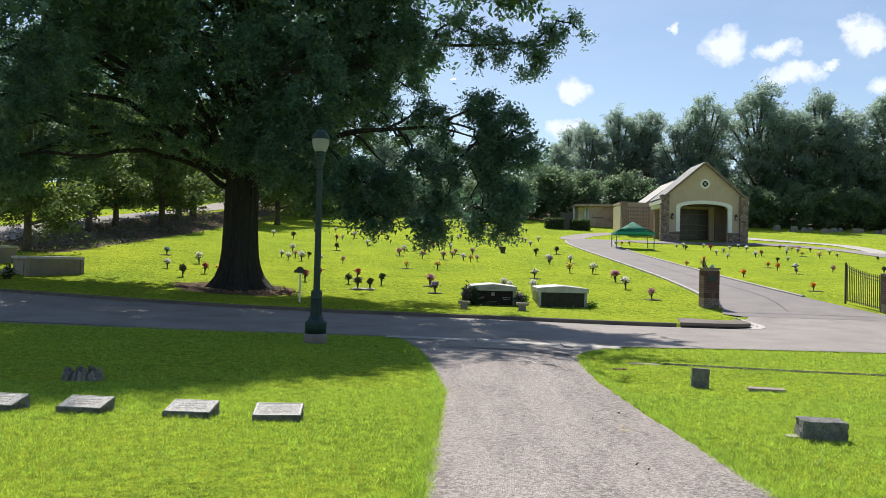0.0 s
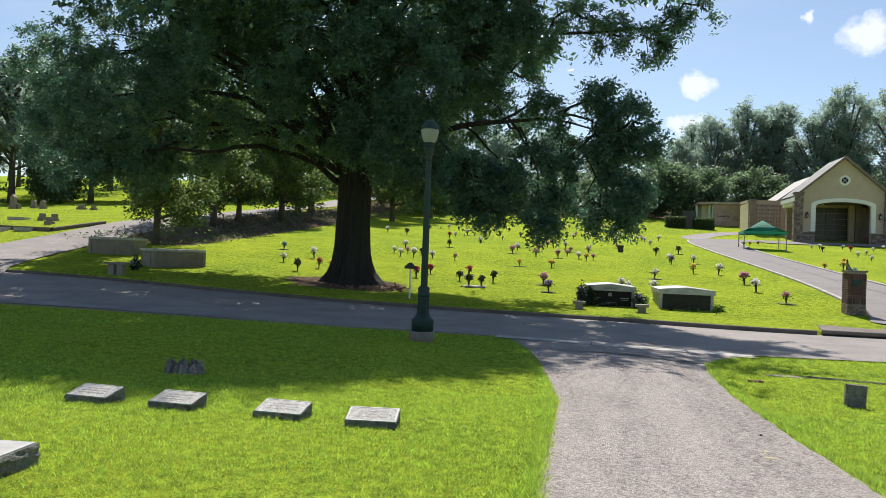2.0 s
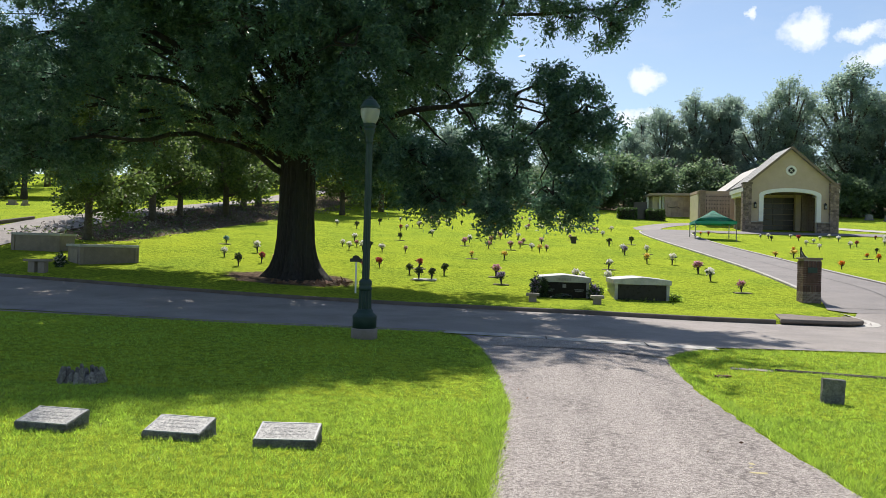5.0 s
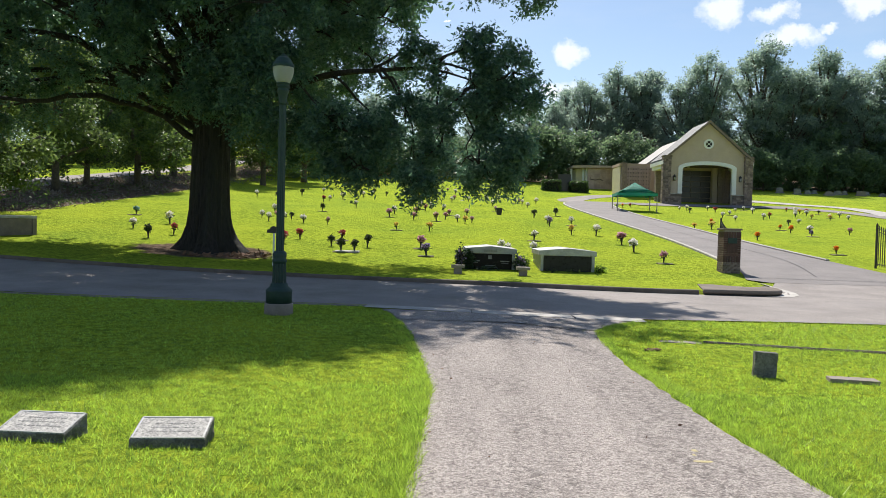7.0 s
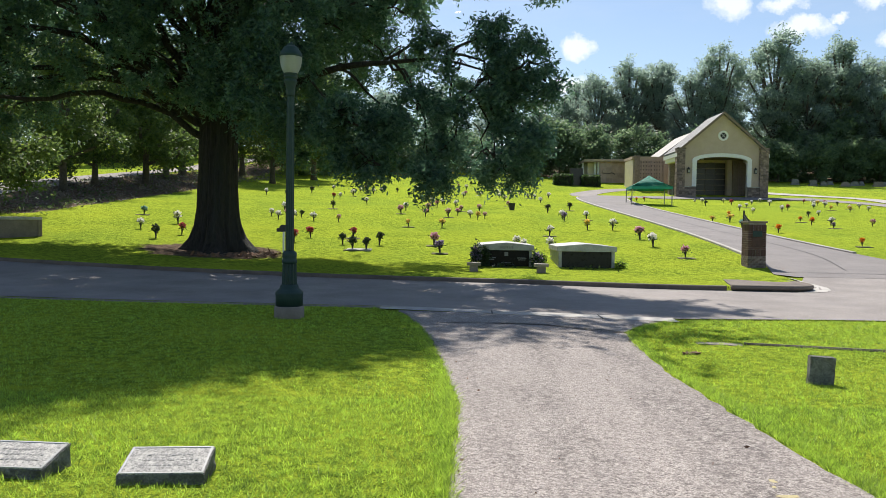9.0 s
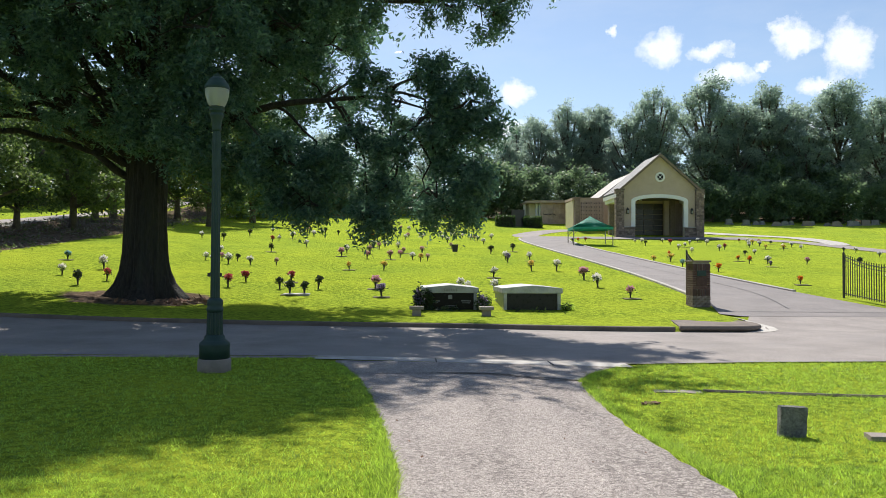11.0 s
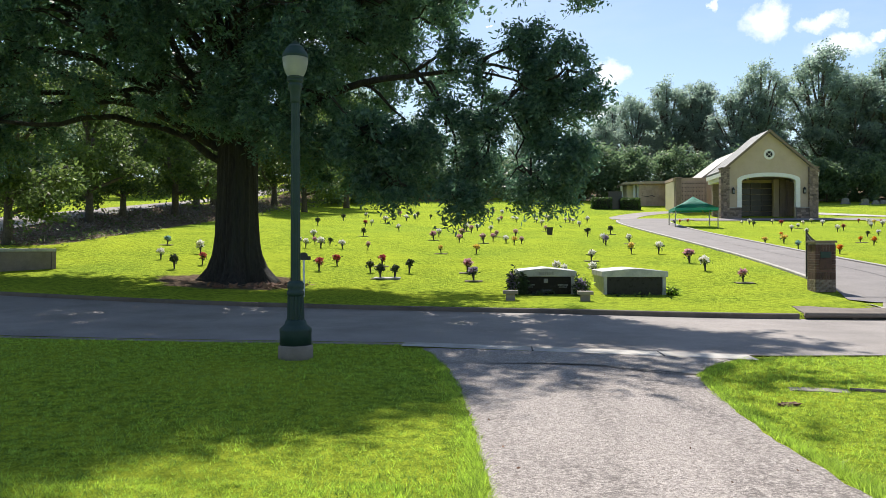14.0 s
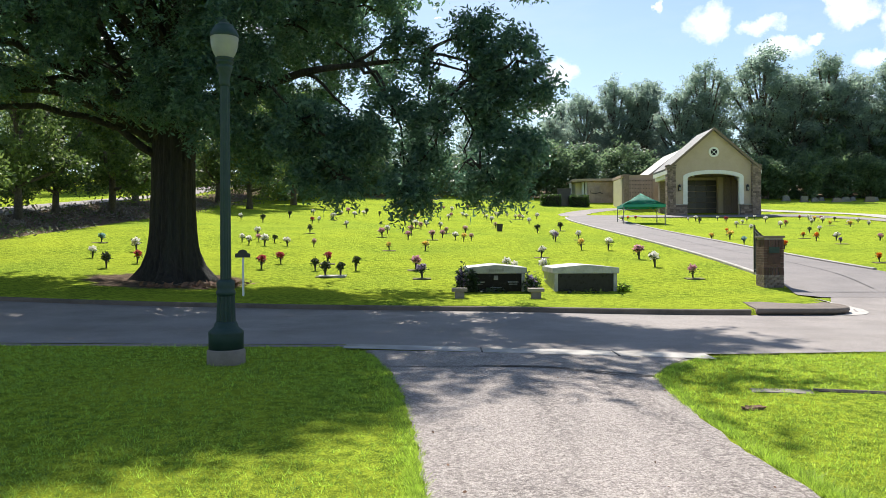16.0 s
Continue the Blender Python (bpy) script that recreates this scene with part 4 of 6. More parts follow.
    upper = spline([(0.3, 0, 6.2), (2.4, -1.4, 8.2), (5.4, -2.6, 9.2), (7.5, -2.4, 9.0), (9.6, -2.5, 9.0), (11.6, -2.5, 9.2)], 0.5)
    tube(limb, upper, [0.16 - 0.145 * k / (len(upper) - 1) for k in range(len(upper))], 10, 0.2, 5)
    part("limb", limb, BARK, tree, "bare horizontal limb", True)
    low = [l for l in lobes if l[2] < 10.4]
    drooping = [l for l in low if l[0] > 5 and l[2] < 7.2 or abs(l[0] - 3) < 2 and l[2] < 5.6]
    pts = np.concatenate([oak_sprays(low, 2350, 165, rng, 0.4, 0.44), oak_sprays(drooping, 400, 145, rng, 0.3, 0.4)])
    high = [l for l in lobes if l[2] > 10.4]
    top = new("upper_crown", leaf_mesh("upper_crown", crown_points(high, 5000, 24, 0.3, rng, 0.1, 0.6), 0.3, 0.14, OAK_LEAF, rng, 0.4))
    top.parent = tree
    tagged(top, "dense dark top of the crown", kind="stuff")
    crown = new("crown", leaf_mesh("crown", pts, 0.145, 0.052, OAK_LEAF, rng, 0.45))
    crown.parent = tree
    tagged(crown, "dense dark green crown with drooping sprays", kind="stuff")
    return tree


big_oak()


def tree_kind(name, seed, tall, lobes, bark, leaf, sprigs, per, spread, size, label, category, girth, fork=0.35, hollow=0.35):
    """A tree at the origin: trunk with limbs, and a crown of many leaves."""
    rng = np.random.default_rng(seed)
    tree = thing(name, (0, 0, 0), label, category)
    bm = bmesh.new()
    lean = rng.normal(0, 0.15, 2)
    pts = [(lean[0] * k * k, lean[1] * k * k, -0.4 + (tall * 0.85 + 0.4) * k) for k in np.linspace(0, 1, 9)]
    tube(bm, pts, [girth * (1.35 if i == 0 else 1) * (1 - 0.88 * i / 8) for i in range(9)], 10, 0.18, seed)
    for i, (x, y, z, rx, ry, rz) in enumerate(lobes):
        s = Vector((lean[0] * 0.2, lean[1] * 0.2, max(tall * 0.16, z * (1 - fork))))
        mid = Vector((x * 0.6, y * 0.6, (s.z + z) / 2 + 0.1))
        tube(bm, spline([tuple(s), tuple(mid), (x, y, z), (x * 1.2, y * 1.2, z + rz * 0.6)], 1.0), [girth * 0.42 * (1 - 0.85 * k / 30) for k in range(len(spline([tuple(s), tuple(mid), (x, y, z), (x * 1.2, y * 1.2, z + rz * 0.6)], 1.0)))], 6, 0.2, i)
    part("trunk", bm, bark, tree, "", True)
    crown = new("crown", leaf_mesh("crown", crown_points(lobes, sprigs, per, spread, rng, hollow, size * 1.6), size, size * 0.5, leaf, rng, 0.2))
    crown.parent = tree
    tagged(crown, kind="stuff")
    return tree


def some_lobes(rng, count, tall, wide, low):
    """Uneven lobes of a broad crown between low and tall."""
    out = []
    for k in range(count):
        f = (k + 0.5) / count
        z = low + (tall - low) * (0.08 + 0.84 * f)
        reach = wide * (0.55 + 0.45 * math.sin(math.pi * min(1, 0.25 + 0.75 * f))) * (1 - 0.45 * f * f)
        a = k * 2.4 + rng.uniform(-0.5, 0.5)
        r = reach * rng.uniform(0.35, 0.75)
        s = wide * rng.uniform(0.28, 0.46)
        out.append((r * math.cos(a), r * math.sin(a), z, s, s, s * rng.uniform(0.6, 0.85)))
    return out


def full_lobes(rng, count, tall, wide, low):
    """Many small heaps over an egg-shaped crown."""
    out = []
    for k in range(count):
        f = (k + 0.5) / count
        z = low + (tall - low - 1.0) * f
        reach = wide * math.sin(math.pi * (0.2 + 0.72 * f)) ** 0.8
        a = k * 2.4 + rng.uniform(-0.4, 0.4)
        r = reach * rng.uniform(0.45, 0.85)
        s = wide * rng.uniform(0.24, 0.40)
        out.append((r * math.cos(a), r * math.sin(a), z, s, s, s * rng.uniform(0.7, 0.95)))
    return out


def plant(kinds, spots, group):
    """Sets copies of the tree kinds on the ground; spots: x, y, scale."""
    for i, (x, y, s) in enumerate(spots):
        m = Matrix.LocRotScale((x, y, height(x, y)), Euler((0, 0, i * 2.1)), None)
        src = kinds[i % len(kinds)]
        made = copy_thing(src, m)
        made.scale = (s * (1 + 0.08 * math.sin(i * 3.1)), s * (1 - 0.06 * math.sin(i * 1.7)), s * (1 + 0.06 * math.cos(i * 2.3)))
        made["group"] = group
    for src in kinds:
        for o in (*src.children_recursive, src):
            bpy.data.objects.remove(o)


pyr = random.Random(8)
row = [tree_kind("young_tree", 20 + k, 9, some_lobes(pyr, 13, 9.5, 3.5, 0.9), PALE_BARK, ROW_LEAF, 820, 20, 0.26, 0.24, "young broadleaf tree on the bank beside the road", "tree", 0.26) for k in range(3)]
plant(row, [(-20.6, 36.3, 0.82), (-22.2, 45.5, 0.95), (-22.9, 50.5, 0.8), (-21.6, 55, 1.0), (-22.6, 61, 1.1), (-23.6, 67, 1.1), (-17.0, 71, 1.0), (-21.5, 77, 1.15), (-15.5, 82, 1.2), (-20.5, 90, 1.3)], "trees on the bank")

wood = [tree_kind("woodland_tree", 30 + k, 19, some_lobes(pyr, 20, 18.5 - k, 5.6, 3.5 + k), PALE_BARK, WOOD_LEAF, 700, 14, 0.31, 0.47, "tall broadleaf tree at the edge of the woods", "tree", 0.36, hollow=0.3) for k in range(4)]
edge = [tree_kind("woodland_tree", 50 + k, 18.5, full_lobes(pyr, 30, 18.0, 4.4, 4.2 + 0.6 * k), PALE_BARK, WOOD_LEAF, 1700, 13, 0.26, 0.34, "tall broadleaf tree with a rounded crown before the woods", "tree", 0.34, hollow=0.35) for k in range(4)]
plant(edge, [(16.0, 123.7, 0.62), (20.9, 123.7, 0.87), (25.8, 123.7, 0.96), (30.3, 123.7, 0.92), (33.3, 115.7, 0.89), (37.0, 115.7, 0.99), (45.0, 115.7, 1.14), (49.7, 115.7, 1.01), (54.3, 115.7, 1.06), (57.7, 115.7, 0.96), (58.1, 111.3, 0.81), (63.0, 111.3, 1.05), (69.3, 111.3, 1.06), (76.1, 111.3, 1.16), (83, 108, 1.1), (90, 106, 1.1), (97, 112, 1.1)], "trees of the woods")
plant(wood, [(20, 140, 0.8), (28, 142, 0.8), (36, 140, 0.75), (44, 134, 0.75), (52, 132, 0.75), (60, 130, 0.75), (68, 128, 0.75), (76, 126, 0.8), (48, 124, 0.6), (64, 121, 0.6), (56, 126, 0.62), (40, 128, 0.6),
             (12, 124, 0.62), (4, 122, 0.68), (-4, 120, 0.7), (-12, 118, 0.74), (-20, 116, 0.8), (-28, 114, 0.85), (-36, 104, 0.9), (-40, 90, 0.85), (-46, 78, 0.8), (-52, 64, 0.85), (-58, 52, 0.9), (-66, 44, 0.9), (-44, 110, 1.0), (-60, 82, 1.0), (-74, 62, 1.0), (-84, 50, 1.0), (-92, 66, 1.1), (-80, 84, 1.1), (-66, 100, 1.1), (-98, 44, 1.0), (-50, 96, 1.0), (-110, 58, 1.1), (-72, 36, 0.9), (-84, 30, 0.9), (-48, 70, 0.8), (-55, 60, 0.85), (-62, 58, 0.9), (-52, 84, 0.9), (-40, 100, 0.9), (-64, 70, 0.95), (-85, 105, 1.0), (-104, 126, 1.1), (-70, 120, 1.1), (-60, 112, 1.0), (-100, 92, 1.0), (-116, 100, 1.1), (-86, 76, 0.95)], "trees of the woods")

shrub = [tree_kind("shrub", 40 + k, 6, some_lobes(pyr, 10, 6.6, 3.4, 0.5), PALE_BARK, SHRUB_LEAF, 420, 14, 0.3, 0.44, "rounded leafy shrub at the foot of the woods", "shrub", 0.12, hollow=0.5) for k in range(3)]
plant(shrub, [(13.0, 107, 1.15), (17.6, 106, 1.05), (22.0, 108, 1.0), (10.0, 108, 0.7), (25.5, 106, 0.95), (7, 104, 0.75), (4.2, 103.5, 0.6), (1.4, 103, 0.7), (-1.6, 102.5, 0.6), (-4.4, 102, 0.75), (-7.2, 101, 0.6), (-9.8, 99.5, 0.75), (-12.4, 97, 0.6), (-14.6, 95, 0.75), (-17, 92, 0.7), (-18, 86, 0.55), (-15.5, 88, 0.4), (-10, 103, 0.8), (-15, 100, 0.85),
              (33, 103, 0.85), (37, 104, 0.8), (41.5, 105, 0.85), (46, 104, 0.8), (50, 105, 0.85), (54.5, 104.5, 0.85), (59, 104, 0.9), (63.5, 104.5, 0.85), (68, 103, 0.9), (73, 102.5, 0.9), (78, 102, 0.95), (84, 102, 0.95), (91, 101, 1.0), (30, 106, 0.9),
              (38, 118, 1.2), (46, 114, 1.2), (52, 111.5, 1.2), (60, 111, 1.25), (70, 109, 1.25), (80, 108, 1.3), (0, 110, 0.9), (8, 112, 0.9), (-44, 74, 0.8), (-50, 66, 0.8), (-56, 56, 0.8), (-62, 50, 0.85), (-68, 46, 0.85), (-38, 92, 0.9), (-33, 102, 0.9), (-25, 106, 0.9), (-19, 106, 0.9), (-58, 64, 1.1), (-64, 62, 1.2), (-70, 66, 1.3), (-76, 60, 1.3), (-83, 62, 1.3), (-90, 58, 1.4), (-98, 60, 1.4), (-54, 72, 1.1)], "shrubs at the wood edge")


# ---- the chapel and its wings ----
def chapel():
    base = 3.72
    ob = thing("chapel", (25.65, 80, base), "tan stucco chapel with grey gable roof and arched fieldstone porch", "chapel")
    def p(name, bm, mat, label="", smooth=False, parent=ob):
        return part(name, bm, mat, parent, label, smooth)
    # front wall: gable outline with the arched opening cut through
    arch = [(2.51 * math.cos(a), 3.92 + 0.46 * math.sin(a)) for a in np.linspace(math.pi, 0, 17)]
    front = [(-3.95, 0), (-2.51, 0), *arch, (2.51, 0), (3.95, 0), (3.95, 5.2), (0, 8.62), (-3.95, 5.2)]
    p("front_wall", prism(bmesh.new(), front, "y", 0, 0.35), STUCCO, "tan stucco gable wall")
    outer = [(2.92 * math.cos(a), 4.08 + 0.66 * math.sin(a)) for a in np.linspace(math.pi, 0, 17)]
    trim = [(-2.92, 1.42), *outer, (2.92, 1.42), (2.5, 1.42), *[(x * 0.996, z) for x, z in reversed(arch)], (-2.5, 1.42)]
    p("arch_trim", prism(bmesh.new(), trim, "y", -0.09, 0.30), WHITE, "white arched trim")
    for s in (-1, 1):
        rng = random.Random(5 + s)
        pier = p("pier", block(s * 4.1 - 0.36, -0.25, -0.3, s * 4.1 + 0.36, 0.34, 5.1), MORTAR, "fieldstone corner pier")
        for k in range(28):
            z = -0.1 + k * 0.184
            cuts = [-0.40, rng.uniform(-0.2, -0.08), rng.uniform(0.06, 0.2), 0.40]
            for a, b in zip(cuts, cuts[1:]):
                part("stone", block(s * 4.1 + a + 0.008, -0.31 - rng.uniform(0, 0.03), z, s * 4.1 + b - 0.008, -0.23, z + 0.172), FIELDSTONE, pier)
            part("stone", block(s * 4.1 - 0.43, -0.30, z, s * 4.1 - 0.35, 0.34, z + 0.172), FIELDSTONE, pier)
        p("pier_cap", block(s * 4.1 - 0.46, -0.38, 5.1, s * 4.1 + 0.46, 0.44, 5.25, 0.03), FIELDSTONE)
        low, high = (2.56, 3.73) if s > 0 else (-3.73, -2.56)
        wains = p("stone_base", block(low, -0.14, -0.3, high, 0.30, 1.38), MORTAR, "fieldstone base beside the opening")
        for k in range(7):
            cuts = [low, low + (high - low) * rng.uniform(0.2, 0.4), low + (high - low) * rng.uniform(0.55, 0.8), high]
            for a, b in zip(cuts, cuts[1:]):
                part("stone", block(a + 0.008, -0.2 - rng.uniform(0, 0.03), -0.02 + k * 0.197, b - 0.008, -0.12, 0.165 + k * 0.197), FIELDSTONE, wains)
        p("stone_cap", block(low - 0.03, -0.26, 1.36, high + 0.03, 0.0, 1.44, 0.015), CONCRETE)
        lamp = p("wall_lantern", block(s * 3.3 - 0.11, -0.22, 2.72, s * 3.3 + 0.11, -0.02, 3.16, 0.03), BLACK_IRON, "black wall lantern")
        part("lantern_cap", turned(bmesh.new(), [(0.16, 0), (0.10, 0.1), (0.02, 0.2)], 8), BLACK_IRON, lamp).location = (s * 3.3, -0.12, 3.16)
        part("lantern_glass", block(s * 3.3 - 0.075, -0.235, 2.80, s * 3.3 + 0.075, -0.1, 3.08), GLOBE, lamp)
    ring = bmesh.new()
    for i in range(28):
        a, b = 2 * math.pi * i / 28, 2 * math.pi * (i + 1) / 28
        for r0, r1, y in ((0.30, 0.50, -0.07),):
            q = [ring.verts.new((r * math.cos(t), y, r * math.sin(t))) for r, t in ((r0, a), (r1, a), (r1, b), (r0, b))]
            ring.faces.new(q)
            w = [ring.verts.new((r1 * math.cos(t), yy, r1 * math.sin(t))) for t, yy in ((a, y), (a, 0.02), (b, 0.02), (b, y))]
            ring.faces.new(w)
    bmesh.ops.remove_doubles(ring, verts=ring.verts[:], dist=0.001)
    win = p("round_window", ring, WHITE, "round white-framed window")
    win.location = (0.06, 0, 6.48)
    pane = bmesh.new()
    bmesh.ops.create_cone(pane, cap_ends=True, segments=24, radius1=0.31, radius2=0.31, depth=0.05, matrix=Matrix.Rotation(math.pi / 2, 4, "X"))
    part("pane", pane, BLACK_GRANITE, win).location = (0, -0.02, 0)
    for turn in (0, 90):
        part("muntin", block(-0.3, -0.07, -0.02, 0.3, -0.04, 0.02), WHITE, win).rotation_euler = (0, radians(turn + 45), 0)
    # main roof
    slope = (8.62 - 5.2) / 3.95
    for s in (-1, 1):
        bm = bmesh.new()
        e = 4.5
        top = 8.80
        prism(bm, [(0, top), (s * e, top - e * slope), (s * e, top - e * slope - 0.16), (0, top - 0.2)], "y", -0.35, 4.8)
        roof = p("roof_slope", bm, ROOF_GREY, "grey shingled roof slope")
        for k in range(1, 14):
            f = k / 14
            x, z = s * e * f, top - e * slope * f
            c = bmesh.new()
            prism(c, [(x, z + 0.004), (x + s * 0.34, z - 0.34 * slope + 0.004), (x + s * 0.34, z - 0.34 * slope + 0.03), (x, z + 0.012)], "y", -0.34, 4.79)
            part("shingle_course", c, ROOF_GREY, roof)
        edge = prism(bmesh.new(), [(0, top + 0.05), (s * (e + 0.05), top - e * slope + 0.02), (s * (e + 0.05), top - e * slope - 0.24), (0, top - 0.24)], "y", -0.42, -0.35)
        p("rake_board", edge, FIELDSTONE, "brown rake board")
        p("eave_fascia", block(s * e - 0.05, -0.3, 4.35, s * e + 0.05, 4.7, 4.72), WHITE, "white eave fascia")
        # porch sides: posts, dark gaps between
        if s > 0:
            # Added solid wall keeps light and the lawn behind out of the porch.
            p("porch_side", block(3.98, 0.36, -0.3, 4.2, 8.9, 4.42), STUCCO, "tan wall added to close off the right side of the porch")
            p("side_pier", block(4.3, 1.2, -0.3, 4.9, 1.9, 4.3), FIELDSTONE, "fieldstone side pier")
        for y in ((4.25,) if s < 0 else ()):
            p("porch_column", block(s * 3.75 - 0.32, y - 0.32, -0.3, s * 3.75 + 0.32, y + 0.32, 4.4, 0.03), FIELDSTONE, "fieldstone porch column")
        p("side_beam", block(s * 4.0 - 0.35, 0.36, 4.0, s * 4.0 + 0.35, 4.7, 4.5), WHITE)
    p("porch_ceiling", block(-3.9, 0.36, 4.42, 3.9, 4.75, 4.55), SHADE_INSIDE, "brown porch ceiling, its colour darkened for the shade inside")
    p("porch_floor", block(-4.4, -0.2, -0.4, 4.4, 8.7, 0.03), CONCRETE, "grey concrete porch floor")
    back = p("back_wall", block(-3.4, 4.4, 0, 3.97, 4.7, 4.42), STUCCO, "tan back wall of the porch")
    for r in range(7):
        for c in range(5):
            part("crypt_front", block(-3.4 + c * 1.05, 4.32, 0.1 + r * 0.58, -2.38 + c * 1.05, 4.4, 0.64 + r * 0.58, 0.012), DARK_PANEL, back)
    col = p("stone_column", block(2.35, 3.5, 0, 2.9, 4.1, 4.42, 0.03), FIELDSTONE, "fieldstone column")
    p("inner_column", block(1.8, 3.6, 0, 2.3, 4.2, 4.42, 0.03), STUCCO)
    lattice(p, "screen", 3.0, 3.95, 3.6, 0.3, 4.0, 4, 11, "pinkish pierced block screen")
    p("porch_lamp", turned(bmesh.new(), [(0.12, 0), (0.16, 0.08), (0.1, 0.16)], 12), GLOBE, "small ceiling lamp").location = (-1.3, 2.0, 4.24)
    # rear hall with its own gable
    p("hall_wall", prism(bmesh.new(), [(-4.2, 0.3), (4.2, 0.3), (4.2, 4.6), (0, 7.7), (-4.2, 4.6)], "y", 9.8, 10.1), STUCCO)
    for s in (-1, 1):
        p("hall_roof", prism(bmesh.new(), [(0, 8.05), (s * 5.0, 8.05 - 5.0 * 0.76), (s * 5.0, 7.85 - 5.0 * 0.76), (0, 7.85)], "y", 9.5, 17), ROOF_PALE, "pale roof of the hall behind")
    p("hall_body", block(-4.2, 10.1, 0, 4.2, 16.8, 4.5), STUCCO)
    # the low wing: pierced screen, brick pier, cream wall
    lattice(p, "screen", -6.02, -3.35, 9.0, 0.9, 4.75, 9, 9, "pinkish pierced block screen wall")
    p("wing_wall", block(-3.36, 8.9, 0, -3.3, 9.9, 4.8), STUCCO)
    brick_pier = p("brick_pier", block(-6.65, 8.8, 0, -6.05, 9.4, 5.05, 0.02), FIELDSTONE, "brick pier of the wing")
    p("brick_cap", block(-6.72, 8.73, 5.05, -5.98, 9.47, 5.2, 0.02), FIELDSTONE)
    p("cream_wall", block(-6.7, 9.45, 0, -6.5, 13.6, 4.85), CREAM, "cream stucco side wall")
    # the far wing with niches
    p("niche_wall", block(-8.5, 20, 2.0, -4.6, 20.3, 5.45), ROSE_MARBLE, "rose marble niche wall")
    for r in range(4):
        for c in range(5):
            p("niche_front", block(-8.35 + c * 0.73, 19.95, 2.75 + r * 0.66, -7.66 + c * 0.73, 20.0, 3.37 + r * 0.66, 0.01), ROSE_MARBLE)
    p("metal_scroll", tube(bmesh.new(), [(-8.1, 19.9, 4.3), (-8.2, 19.9, 4.0), (-7.5, 19.9, 3.9), (-7.0, 19.9, 4.05), (-6.6, 19.9, 3.85)], [0.04] * 5, 6), BLACK_IRON, "dark metal scroll on the niche wall")
    for x in (-10.2, -9.55, -8.9, -8.55):
        p("wing_column", block(x - 0.12, 20.4 + (x + 8.5) * -1.2, 2.0, x + 0.12, 20.7 + (x + 8.5) * -1.2, 5.45), WHITE, "white wing column")
    p("wing_side", block(-9.7, 21.6, 2.0, -8.6, 26, 5.4), CREAM)
    roof = prism(bmesh.new(), [(-10.3, 20.6), (-8.7, 19.5), (-5.6, 19.2), (-6.9, 9.0), (-3.4, 9.0), (-3.4, 26), (-10.3, 26)], "z", 0, 0.3)
    for v in roof.verts:
        v.co.z += 5.45 - 0.055 * max(0, 20 - v.co.y)
    p("wing_roof", roof, ROOF_TAN, "tan flat roof edge of the low wing")
    return ob


def lattice(p, name, x0, x1, y, z0, z1, nx, nz, label):
    """A pierced wall: bars across and up with real holes between, a dark sheet behind for their shade."""
    dx, dz = (x1 - x0) / nx, (z1 - z0) / nz
    # Added near-black backing makes the holes read as shaded.
    s = p(name, block(x0, y + 0.6, z0 - 0.4, x1, y + 0.7, z1), DARK_PANEL, label)
    for i in range(nx + 1):
        c, w = x0 + i * dx, 0.30 * dx
        part("upright", block(c - w, y, z0, c + w, y + 0.18, z1), SCREEN_BLOCK, s)
    for k in range(nz + 1):
        c, w = z0 + k * dz, 0.31 * dz
        part("course", block(x0, y + 0.003, c - w, x1, y + 0.177, c + w), SCREEN_BLOCK, s)
    part("sill", block(x0, y - 0.05, z0 - 1.0, x1, y + 0.25, z0 - 0.2), SCREEN_BLOCK, s)
    return s


chapel()


